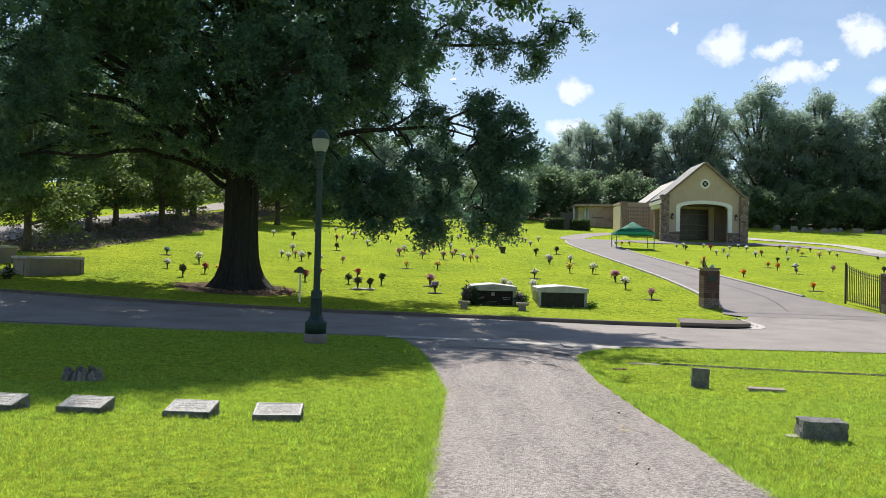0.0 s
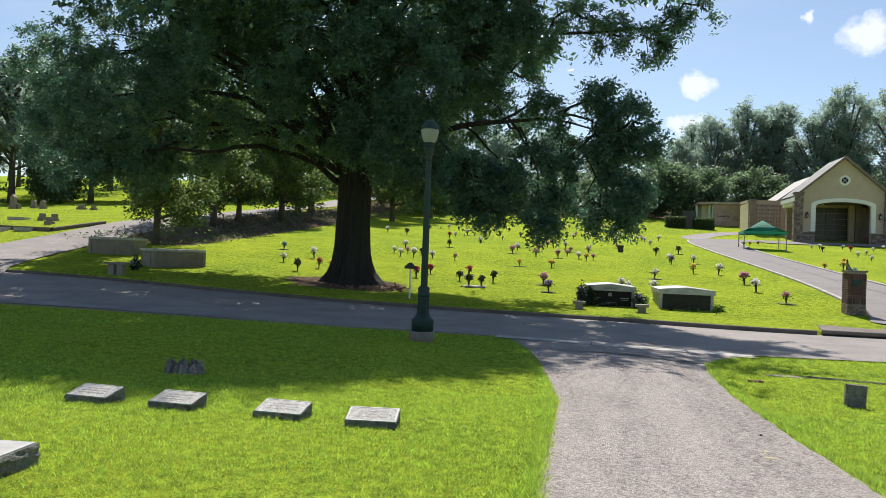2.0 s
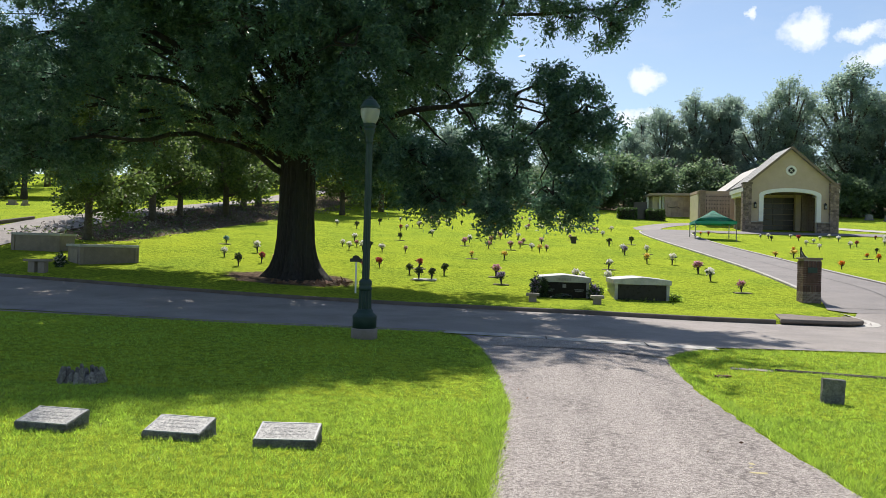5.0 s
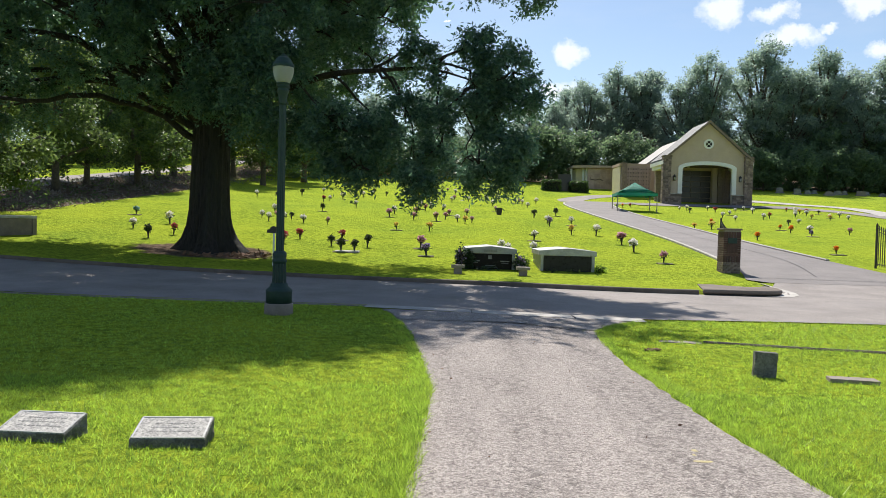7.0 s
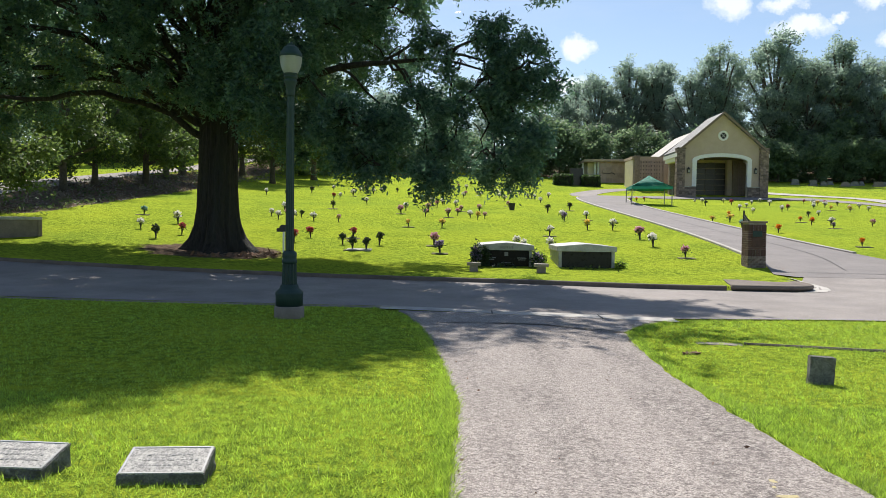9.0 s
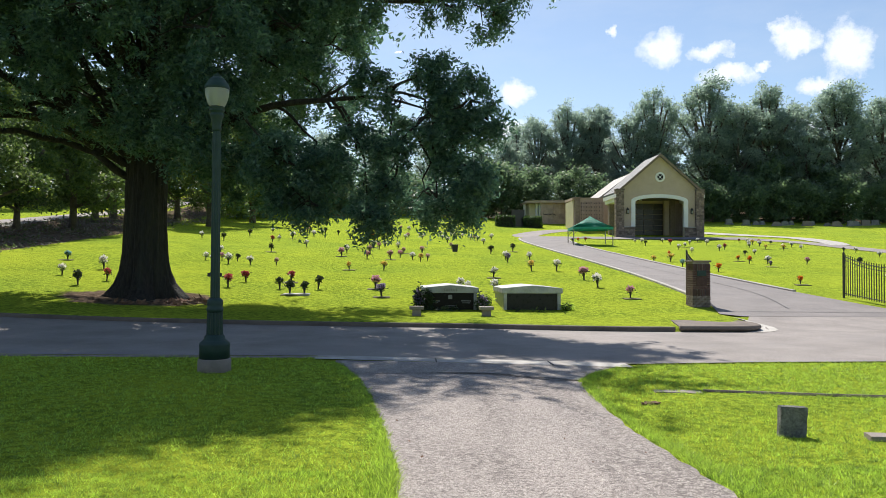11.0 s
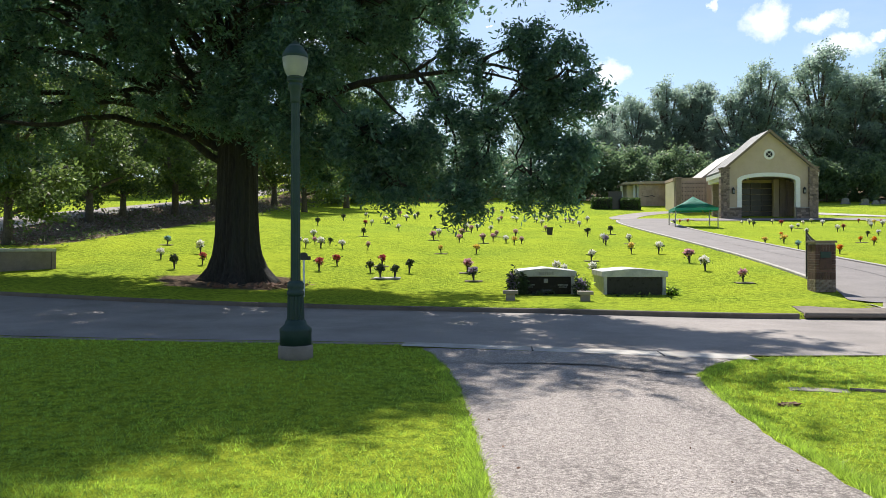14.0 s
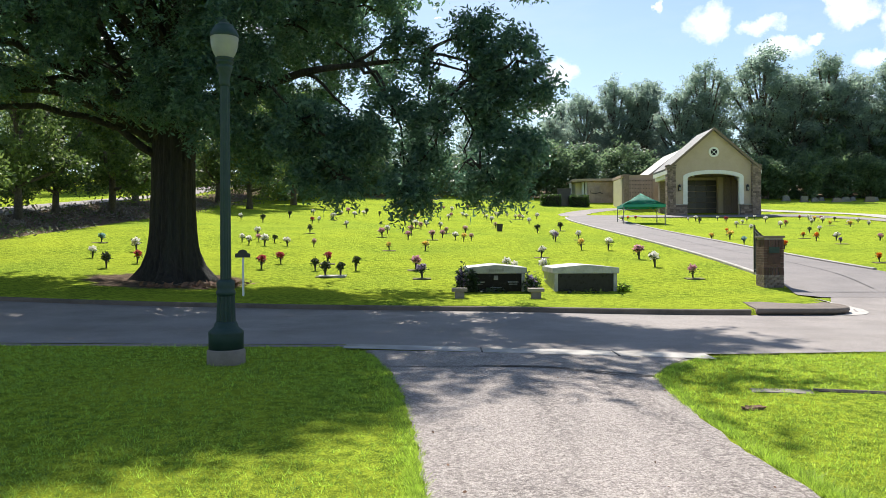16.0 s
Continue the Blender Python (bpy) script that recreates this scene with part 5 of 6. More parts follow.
# ---- the street lamp ----
def street_lamp():
    x, y = -2.95, 16.9
    z = height(x, y)
    ob = thing("street_lamp", (x, y, z + 0.05), "dark green cast-iron street lamp with a frosted acorn globe", "street lamp")
    part("footing", turned(bmesh.new(), [(0.2544, -0.3), (0.2544, 0.13), (0.24, 0.15)], 20), TOMB_STONE, ob, "round concrete footing", True)
    part("base", turned(bmesh.new(), [(0.2303, 0.145), (0.2303, 0.3), (0.235, 0.36), (0.235, 0.385), (0.188, 0.43), (0.1598, 0.455), (0.1551, 0.49), (0.1363, 0.52)], 24), POST_GREEN, ob, "moulded cast base", True)
    part("fluted_shaft", turned(bmesh.new(), [(0.127, 0.5), (0.1178, 0.85), (0.115, 0.88)], 48, 12, 0.16), POST_GREEN, ob)
    part("collar", turned(bmesh.new(), [(0.108, 0.86), (0.1278, 0.89), (0.1278, 0.93), (0.1125, 0.95), (0.1215, 0.99), (0.1215, 1.05), (0.09, 1.09)], 24), POST_GREEN, ob, "", True)
    part("pole", turned(bmesh.new(), [(0.073, 1.05), (0.07, 2.0), (0.062, 3.72), (0.061, 3.76)], 48, 12, 0.1), POST_GREEN, ob, "slim fluted pole")
    part("neck", turned(bmesh.new(), [(0.066, 3.70), (0.074, 3.735), (0.07, 3.78), (0.082, 3.87), (0.108, 3.945), (0.11, 3.965), (0.094, 3.98), (0.094, 4.0), (0.118, 4.015), (0.118, 4.04), (0.10, 4.05), (0.124, 4.062), (0.124, 4.08), (0.112, 4.09)], 28), POST_GREEN, ob, "", True)
    globe = part("globe", turned(bmesh.new(), [(0.0966, 4.075), (0.1178, 4.1), (0.1454, 4.15), (0.1674, 4.21), (0.1812, 4.28), (0.1858, 4.34), (0.1858, 4.375)], 32), GLOBE, ob, "frosted glass globe", True)
    part("globe_band", turned(bmesh.new(), [(0.1886, 4.362), (0.1923, 4.367), (0.1923, 4.38), (0.1886, 4.385)], 32), POST_GREEN, globe)
    part("cap", turned(bmesh.new(), [(0.1914, 4.375), (0.1923, 4.39), (0.1822, 4.425), (0.1619, 4.46), (0.1343, 4.495), (0.1306, 4.505), (0.127, 4.515), (0.0902, 4.548), (0.0662, 4.556), (0.0644, 4.575), (0.0681, 4.58), (0.046, 4.592), (0.0202, 4.6), (0.0184, 4.615), (0.0, 4.62)], 32), POST_GREEN, ob, "bell-shaped cap", True)
    return ob


street_lamp()


# ---- near graves ----
def grave_marker(x, y, turn, wide=0.50, deep=0.30, tall=0.125, label="", tilt=2.0):
    """A bevel marker: sloping polished top with a border and worn lettering, rock-faced sides."""
    z = height(x, y)
    ob = thing("grave_marker", pose(x, y, z - 0.01, tilt, 0, turn), label or "low grey granite marker with worn lettering in the grass", "grave marker", "markers in the near lawn")
    rng = random.Random(int(x * 100))
    bm = bmesh.new()
    hw, hd = wide / 2, deep / 2
    prism(bm, [(-hd, -0.05), (hd, -0.05), (hd, tall + 0.02), (-hd, tall - 0.045)], "x", -hw, hw)
    bmesh.ops.subdivide_edges(bm, edges=bm.edges[:], cuts=4, use_grid_fill=True)
    for v in bm.verts:
        top = tall - 0.045 + (v.co.y + hd) / deep * 0.065
        if v.co.z < top - 0.012:
            v.co += Vector((rng.uniform(-1, 1) * 0.008, rng.uniform(-1, 1) * 0.009, rng.uniform(-1, 1) * 0.005))
    part("body", bm, ROUGH_STONE, ob, "rock-faced sides")
    face = bmesh.new()
    prism(face, [(-hd + 0.006, tall - 0.042), (hd - 0.006, tall + 0.0205), (hd - 0.006, tall + 0.026), (-hd + 0.006, tall - 0.0365)], "x", -hw + 0.006, hw - 0.006)
    part("polished_face", face, MARKER_TOP, ob)
    def slope_z(v):
        return tall - 0.0365 + (v + hd - 0.006) / (deep - 0.012) * 0.0625
    b = bmesh.new()
    for r, (v, span) in enumerate(((0.055, 0.26), (0.0, 0.34), (-0.055, 0.30))):
        u = -span / 2 * wide / 0.5
        while u < span / 2 * wide / 0.5:
            w = rng.uniform(0.008, 0.03)
            m = Matrix.LocRotScale((u + w / 2, v + rng.uniform(-0.006, 0.006), slope_z(v) + 0.001), Euler((math.atan(0.0625 / deep), 0, 0)), (w * rng.uniform(0.5, 0.9), rng.uniform(0.008, 0.02), 0.003))
            bmesh.ops.create_cube(b, size=1, matrix=m)
            u += w + 0.004
    part("lettering", b, LETTER_CUT, ob, "worn unreadable lettering")["kind"] = "stuff"
    rim = bmesh.new()
    for v in (-hd + 0.014, hd - 0.014):
        bmesh.ops.create_cube(rim, size=1, matrix=Matrix.LocRotScale((0, v, slope_z(v) + 0.001), Euler((math.atan(0.0625 / deep), 0, 0)), (wide - 0.02, 0.011, 0.005)))
    for u in (-hw + 0.016, hw - 0.016):
        bmesh.ops.create_cube(rim, size=1, matrix=Matrix.LocRotScale((u, 0, slope_z(0) + 0.001), Euler((math.atan(0.0625 / deep), 0, 0)), (0.011, deep - 0.02, 0.0045)))
    part("border", rim, GRANITE, ob, "pale incised border")
    return ob


grave_marker(-1.75, 8.55, 6)
grave_marker(-2.69, 8.60, -3)
grave_marker(-3.87, 8.68, -5, label="low grey granite marker standing in shade")
grave_marker(-4.83, 8.70, -5, label="low grey granite marker standing in shade")


def stump():
    """A rotted stump: uneven upright staves of wood round a near-black plug for the hollow's shade."""
    x, y = -5.17, 11.2
    ob = thing("tree_stump", (x, y, height(x, y)), "weathered grey hollow tree stump with jagged rim in the lawn", "tree stump")
    rng = random.Random(3)
    # Near-black plug in place of the shade inside the hollow.
    part("hollow", turned(bmesh.new(), [(0.2, -0.06), (0.17, 0.04), (0.14, 0.07)], 20), TAR_AND_SHADE, ob, "near-black plug for the shade in the hollow")
    n = 24
    for k in range(n):
        a = 2 * math.pi * (k + rng.uniform(-0.2, 0.2)) / n
        tall = rng.choice((0.10, 0.13, 0.15, 0.175)) * rng.uniform(0.9, 1.1)
        out = rng.uniform(0.19, 0.235)
        stave = bmesh.new()
        pts = [(out * 1.22 * math.cos(a), out * 1.22 * math.sin(a), -0.05), (out * 1.06 * math.cos(a), out * 1.06 * math.sin(a), 0.05), (out * math.cos(a), out * math.sin(a), tall * 0.75), (out * 0.94 * math.cos(a + 0.05), out * 0.94 * math.sin(a + 0.05), tall)]
        tube(stave, pts, [0.04, 0.034, 0.03, rng.uniform(0.012, 0.026)], 7, 0.35, k)
        part("stave", stave, STUMP_WOOD, ob)
    return ob


stump()


def rough_block(name, x, y, wide, deep, tall, turn, label, category, mat, seed, lean=0.0, rough=0.012):
    z = min(height(x - wide / 2, y), height(x + wide / 2, y))
    bm = block(-wide / 2, -deep / 2, -0.06, wide / 2, deep / 2, tall)
    bmesh.ops.subdivide_edges(bm, edges=bm.edges[:], cuts=5, use_grid_fill=True)
    rng = random.Random(seed)
    for v in bm.verts:
        v.co += Vector((rng.uniform(-1, 1), rng.uniform(-1, 1), rng.uniform(-1, 1) * (0.4 if v.co.z > 0.02 else 0))) * rough
    ob = new(name, mesh_of(name, bm, mat))
    ob.matrix_world = pose(x, y, z, 0, lean, turn)
    return tagged(ob, label, category)


rough_block("grave_stone", 3.86, 12.28, 0.25, 0.10, 0.30, -8, "small upright weathered grey headstone leaning in the grass", "headstone", ROUGH_STONE, 2, 2.0, 0.004)
rough_block("grave_stone", 3.81, 8.30, 0.42, 0.26, 0.20, -6, "rough quarry-faced granite block marker", "grave marker", ROUGH_STONE, 5, 0, 0.012)
rough_block("flat_marker", 4.78, 12.05, 0.52, 0.2, 0.05, -12, "flat grey stone marker sunk in the grass", "grave marker", TOMB_STONE, 7, 0, 0.003)
rough_block("footing_pad", 3.57, 8.36, 0.16, 0.12, 0.02, 10, "small pale concrete pad beside the block", "pad", CONCRETE, 8, 0, 0.003)
rough_block("plot_slab", 3.66, 14.86, 0.62, 0.2, 0.012, -10, "broken concrete slab sunk at the plot edge", "slab", TOMB_STONE, 9, 0, 0.016)
rough_block("dirt_clod", 3.0, 14.0, 0.2, 0.10, 0.03, 20, "brown clod of dead leaves on the grass", "debris", DRY_LEAF, 12, 0, 0.02)


def monument():
    """A rock-faced base with a smooth top under a flared upright die."""
    x, y = -4.02, 5.93
    ob = thing("headstone", pose(x, y, height(x, y), 0, 0, 5), "pale granite headstone with a flared foot on a rock-faced base", "headstone")
    rng = random.Random(15)
    bm = block(-0.46, -0.28, -0.08, 0.46, 0.28, 0.14)
    bmesh.ops.subdivide_edges(bm, edges=bm.edges[:], cuts=7, use_grid_fill=True)
    for v in bm.verts:
        if v.co.z < 0.13:
            v.co += Vector((rng.uniform(-1, 1), rng.uniform(-1, 1), rng.uniform(-0.3, 0.3))) * 0.014
    part("base", bm, ROUGH_STONE, ob, "rock-faced granite base")
    part("base_top", block(-0.445, -0.265, 0.138, 0.445, 0.265, 0.15, 0.005), GRANITE, ob, "smooth pale top of the base")
    half = [(0.265, 0.15), (0.258, 0.18), (0.235, 0.215), (0.225, 0.26), (0.222, 0.70), (0.20, 0.76), (0.12, 0.80), (0, 0.81)]
    die = prism(bmesh.new(), half + [(-u, v) for u, v in reversed(half[:-1])], "y", 0.03, 0.21)
    bmesh.ops.bevel(die, geom=die.edges[:], offset=0.006, segments=1, affect="EDGES")
    part("die", die, GRANITE, ob, "upright flared stone").location = (-0.065, 0, 0)
    return ob


monument()
kerb("plot_edging", [(4.0, 14.86), (5.4, 14.52), (6.6, 14.3), (9.0, 13.95), (14, 13.4)], 0.07, 0.035, KERB_STONE, "dark low stone edging of a grave plot")


def drive_debris():
    """A few dry leaves and twigs on the drive and the road."""
    rng = np.random.default_rng(31)
    x, y = rng.uniform(-0.1, 2.4, 36), rng.uniform(4, 16, 36)
    z = np.array([height(u, v) + 0.024 for u, v in zip(x, y)])
    ob = new("fallen_leaves", leaf_mesh("fallen_leaves", np.column_stack([x, y, z]), 0.035, 0.018, DRY_LEAF, rng, -0.05))
    tagged(ob, "a few small dry leaves on the drive", "leaves", kind="stuff")


drive_debris()


# ---- flowers ----
def vase_kind(key, seed, words):
    """A cone vase with a bouquet; about 0.55 m high."""
    rng = np.random.default_rng(seed)
    ob = thing("flower_vase", (0, 0, 0), words, "flower vase", "vases on the lawn")
    part("vase", turned(bmesh.new(), [(0.034, -0.03), (0.036, 0.02), (0.03, 0.05), (0.042, 0.18), (0.06, 0.30), (0.05, 0.30)], 12), VASE, ob, "", True)
    c = rng.normal(size=(58, 3))
    c /= np.linalg.norm(c, axis=1)[:, None]
    c = c * np.array((0.15, 0.15, 0.12)) * rng.uniform(0.6, 1.15, size=(58, 1)) + np.array((0, 0, 0.42))
    blooms = np.repeat(c, 7, axis=0) + rng.normal(size=(58 * 7, 3)) * 0.014
    o = new("bouquet", leaf_mesh("bouquet", blooms, 0.06, 0.05, PETALS[key], rng, 0.0, 0.2))
    o.parent = ob
    o["kind"] = "stuff"
    g = rng.normal(size=(85, 3)) * np.array((0.085, 0.085, 0.07)) + np.array((0, 0, 0.36))
    o = new("leaves", leaf_mesh("leaves", g, 0.12, 0.035, LEAF_PICK, rng, 0.1, 0.1))
    o.parent = ob
    o["kind"] = "stuff"
    return ob


NAMES = {"w": "white", "p": "pink", "r": "red", "o": "orange", "y": "yellow", "v": "purple and white", "m": "red and white", "t": "pale teal", "g": "faded green"}
VASES = {k: [vase_kind(k, 100 + 7 * i + ord(k), "dark bronze grave vase with a %s silk bouquet" % v) for i in range(2)] for k, v in NAMES.items()}


def plant_vases(text, seed, base=1.0):
    """Sets vases: x, y and colour of each."""
    rng = random.Random(seed)
    for entry in text.split(","):
        x, y, k = entry.split()
        x, y = float(x), float(y)
        m = pose(x, y, height(x, y), rng.uniform(-5, 5), rng.uniform(-5, 5), rng.uniform(0, 360))
        made = copy_thing(VASES[k][rng.randrange(2)], m)
        s = base * 0.82 * rng.uniform(0.8, 1.15)
        made.scale = (s * rng.uniform(0.85, 1.15), s * rng.uniform(0.85, 1.15), s)
        if rng.random() < 0.3:
            plaque(x, y - 0.16, rng)


PLAQUE = block(-0.29, -0.16, -0.02, 0.29, 0.16, 0.018, 0.006)
PLAQUE_MESH = mesh_of("plaque", PLAQUE, surface("bronze_plaque", (0.11, 0.105, 0.055), (0.22, 0.20, 0.12), 9, 0.9, 0.3, 60.0, gloss=0.1))


def plaque(x, y, rng):
    """A flat bronze plaque let into the lawn by its vase."""
    ob = new("grave_plaque", PLAQUE_MESH)
    slope = math.degrees(math.atan((height(x, y + 0.2) - height(x, y - 0.2)) / 0.4))
    ob.matrix_world = pose(x, y, height(x, y) + 0.006, slope, 0, rng.uniform(-3, 3))
    tagged(ob, "flat bronze plaque set flush in the lawn", "grave plaque", "plaques in the lawn")


plant_vases("-9.8 42.5 w, -9.1 41.1 w, -9.1 42.9 p, -10.0 46.2 w, -8.4 41.2 w, -8.3 42.7 g, -7.4 41.4 w, -6.5 33.0 r, -6.2 34.7 r, -4.6 32.9 g, -4.0 31.4 g, -3.5 31.4 g, -4.5 35.0 r, -3.2 33.0 g, -7.8 49.2 g, -6.2 41.5 m, -8.9 58.4 w, -9.1 57.0 r, -8.4 61.5 w, -6.4 54.2 w", 1)
plant_vases("-8.6 66.9 w, -8.5 70.7 p, -7.3 65.4 w, -13.8 56.8 w, -12.1 55.8 g, -11.6 61.7 g, -10.9 67.4 w, -6.9 68.2 w, -7.0 70.9 g, -5.7 69.0 g, -3.6 47.8 p, -3.5 50.2 w, -2.6 40.2 y, -4.3 63.9 g, -3.0 58.7 t, -2.1 46.3 p, -2.1 49.9 m, -2.9 63.5 m, -2.7 65.8 o, -2.1 55.3 w", 2)
plant_vases("-1.7 53.7 p, -1.4 55.9 w, -2.4 73.2 w, -1.5 69.6 g, -0.8 46.0 m, -1.0 40.2 y, -1.1 33.1 p, -0.8 30.9 v, -0.5 54.4 w, -0.3 47.5 p, -0.1 50.5 m, 0.4 46.1 w, 1.0 50.6 m, 0.8 45.0 y, 1.2 45.8 m, 0.0 64.8 w, 0.2 68.2 p, 0.3 78.7 w, 0.8 85.5 g, 1.2 69.5 w, 1.4 66.9 w, 2.0 84.5 m", 3)
plant_vases("2.3 84.6 g, 3.2 84.2 w, 3.1 72.2 w, 3.0 66.6 w, 3.2 62.6 w, 4.6 86.2 g, 4.1 72.7 w, 4.1 69.7 w, 3.1 56.0 m, 5.0 71.0 w, -1.6 80.3 w, -1.0 78.1 g, -0.5 82.8 m, 5.4 67.4 w, 5.7 67.5 m, 5.9 66.7 w, 7.5 84.3 g, 5.9 61.9 w, 7.3 69.2 w, 5.3 51.6 g, 5.6 46.8 w, 5.5 45.3 v", 4)
plant_vases("7.0 53.9 g, 6.9 46.5 w, 6.0 40.6 y, 7.2 40.6 w, 7.6 36.7 p, 7.5 34.0 w, 7.8 30.7 p, 3.8 37.3 w, 3.3 32.4 w, 2.25 32.2 w, 2.06 32.8 w, -14.9 39.0 t, -12.9 34.0 w, -11.3 31.6 g, -12.3 36.4 w, -10.9 33.1 r, -10.0 32.5 y", 5, 1.08)
plant_vases("19.5 68.2 w, 20.1 68.2 w, 19.2 64.5 g, 22.1 68.9 w, 21.8 66.1 r, 19.9 59.0 w, 21.7 62.6 w, 23.7 66.8 w, 25.8 70.5 w, 24.7 65.7 w, 14.1 47.1 y, 16.8 52.3 o, 15.2 47.5 y, 14.6 44.0 t, 19.6 55.7 w, 22.5 58.0 w, 23.5 59.4 r, 29.4 70.1 r, 28.0 65.3 w, 26.6 62.1 w, 29.6 69.0 w, 29.2 67.1 y, 30.6 68.9 r", 6, 0.92)
plant_vases("28.5 64.4 w, 27.1 60.5 y, 30.7 66.9 g, 29.1 61.8 w, 27.7 58.9 y, 30.6 63.3 w, 29.7 60.2 w, 21.9 52.6 g, 23.3 54.2 w, 19.5 48.3 o, 19.2 46.2 o, 20.4 46.5 w, 19.5 44.3 v, 15.3 41.1 o, 22.4 46.0 p, 16.3 35.3 o, 31.1 57.0 g, 31.6 56.4 w, 30.6 52.2 w, 29.6 49.6 g, 31.9 51.7 v, 31.6 50.6 r", 7, 0.92)
plant_vases("31.5 49.1 r, 27.8 43.2 w, 25.2 45.6 g, 21.1 36.9 w, 38.2 60.7 w, 39.2 61.5 y, 38.5 59.3 w, 38.6 57.9 o, 14.9 69.5 o, 15.7 70 r, 14.0 67.6 v, 23.8 39.5 y", 8, 0.92)


# ---- crypts by the road ----
def crypt(x, y, wide, front, label, lettered):
    """A double above-ground crypt: body, panel let into the front, gabled lid."""
    z = height(x, y) - 0.09
    ob = thing("family_crypt", (x, y, z), label, "crypt", "crypts by the road")
    h, deep = wide / 2, 2.3
    part("plinth", block(-h - 0.06, -0.06, -0.2, h + 0.06, deep + 0.06, 0.07, 0.01), GRANITE, ob)
    bm = block(-h, 0.10, 0.07, h, deep, 0.60, 0.01)
    part("body", bm, GRANITE, ob, "grey granite body")
    for s in (-1, 1):
        part("jamb", block(s * h - s * 0.10 if s > 0 else -h, -0.0, 0.07, s * h if s > 0 else -h + 0.10, 0.10, 0.60, 0.008), GRANITE, ob)
    panel = part("front_panel", block(-h + 0.105, 0.02, 0.08, h - 0.105, 0.099, 0.595, 0.006), front, ob, "dark polished front panel")
    lid = bmesh.new()
    prism(lid, [(-h - 0.05, 0.60), (h + 0.05, 0.60), (h + 0.05, 0.76), (0.35 * h, 0.82), (0, 0.845), (-0.35 * h, 0.82), (-h - 0.05, 0.76)], "y", -0.06, deep + 0.05)
    bmesh.ops.bevel(lid, geom=lid.edges[:], offset=0.008, segments=1, affect="EDGES")
    part("lid", lid, GRANITE, ob, "gently gabled granite lid")
    if lettered:
        rng = random.Random(2)
        def bars(name, u0, u1, w, hgt, yy, mat, step):
            b = bmesh.new()
            u = u0
            while u < u1:
                k = rng.uniform(0.6, 1.2) * step
                box(b, u, yy - 0.006, w - hgt / 2, u + k * 0.75, yy + 0.004, w + hgt / 2 * rng.uniform(0.7, 1.0))
                u += k
            made = part(name, b, mat, ob)
            made["kind"] = "stuff"
            return made
        bars("family_name", -0.2, 0.2, 0.70, 0.085, -0.062, LETTER_CUT, 0.055)
        for u in (-0.62, 0.34):
            bars("lettering", u, u + 0.28, 0.36, 0.03, 0.018, PALE_LETTER, 0.035)
            bars("lettering", u + 0.03, u + 0.24, 0.30, 0.022, 0.018, PALE_LETTER, 0.03)
        bars("lettering", -0.15, 0.15, 0.21, 0.022, 0.018, PALE_LETTER, 0.03)
        bars("lettering", -0.25, 0.25, 0.16, 0.018, 0.018, PALE_LETTER, 0.03)
        part("emblem", block(-0.06, 0.012, 0.42, 0.06, 0.022, 0.54, 0.004), LETTER_CUT, ob)
    return ob


crypt(1.38, 27.9, 1.64, BLACK_GRANITE, "grey granite double crypt with a lettered black front", True)
crypt(3.9, 27.9, 1.76, surface("dark_grey_granite", (0.014, 0.014, 0.015), (0.03, 0.03, 0.032), 8, 0.3, 0.1, 120.0, gloss=0.2), "grey granite double crypt with a plain dark front", False)


def bouquet(x, y, z, key, wide, tall, label, seed, count=420, leaf=None):
    rng = np.random.default_rng(seed)
    ob = thing("flower_bush", (x, y, z), label, "flowers")
    c = rng.normal(size=(count // 6, 3))
    c /= np.linalg.norm(c, axis=1)[:, None]
    c = c * np.array((wide / 2, wide / 2, tall / 2)) * rng.uniform(0.5, 1.05, size=(len(c), 1)) + np.array((0, 0, tall / 2))
    b = new("bloom_mass", leaf_mesh("bloom_mass", np.repeat(c, 6, axis=0) + rng.normal(size=(len(c) * 6, 3)) * 0.018, 0.07, 0.055, PETALS[key], rng, 0.0, 0.2))
    b.parent = ob
    b["kind"] = "stuff"
    g = rng.normal(size=(count, 3)) * np.array((wide, wide, tall)) * 0.26 + np.array((0, 0, tall * 0.45))
    g[:, 2] = np.maximum(g[:, 2], 0.0)
    b = new("leaves", leaf_mesh("leaves", g, 0.14, 0.045, leaf or LEAF_PICK, rng, 0.1, 0.1))
    b.parent = ob
    b["kind"] = "stuff"
    return ob


def pedestal_vase(x, y, label):
    z = height(x, y)
    ob = thing("stone_pedestal", (x, y, z), label, "pedestal", "pedestals before the crypt")
    part("foot", block(-0.12, -0.12, -0.08, 0.12, 0.12, 0.17, 0.01), TOMB_STONE, ob)
    part("slab", block(-0.2, -0.16, 0.17, 0.2, 0.16, 0.26, 0.012), TOMB_STONE, ob)
    return ob


for vx in (0.33, 2.28):
    pedestal_vase(vx, 25.95, "small grey granite bench pedestal by the kerb")
bouquet(0.42, 27.6, height(0.4, 27.5), "v", 0.24, 0.68, "tall dark purple and white silk flower bush beside the crypt", 61)
bouquet(0.68, 27.8, height(0.7, 27.6), "g", 0.26, 0.6, "dark green silk sprigs beside the crypt", 62)
bouquet(2.32, 27.6, height(2.3, 27.5), "v", 0.28, 0.5, "dark purple silk flower bush beside the crypt", 63)
bouquet(1.2, 27.78, height(1.2, 27.6), "g", 0.8, 0.09, "low green plants along the crypt front", 64, 100)
bouquet(3.9, 27.72, height(3.9, 27.6), "g", 1.4, 0.05, "low green plants along the crypt front", 65, 60)
bouquet(4.95, 27.9, height(4.95, 27.9), "g", 0.3, 0.2, "pale leafy plant at the crypt corner", 66, 160, BLADES)
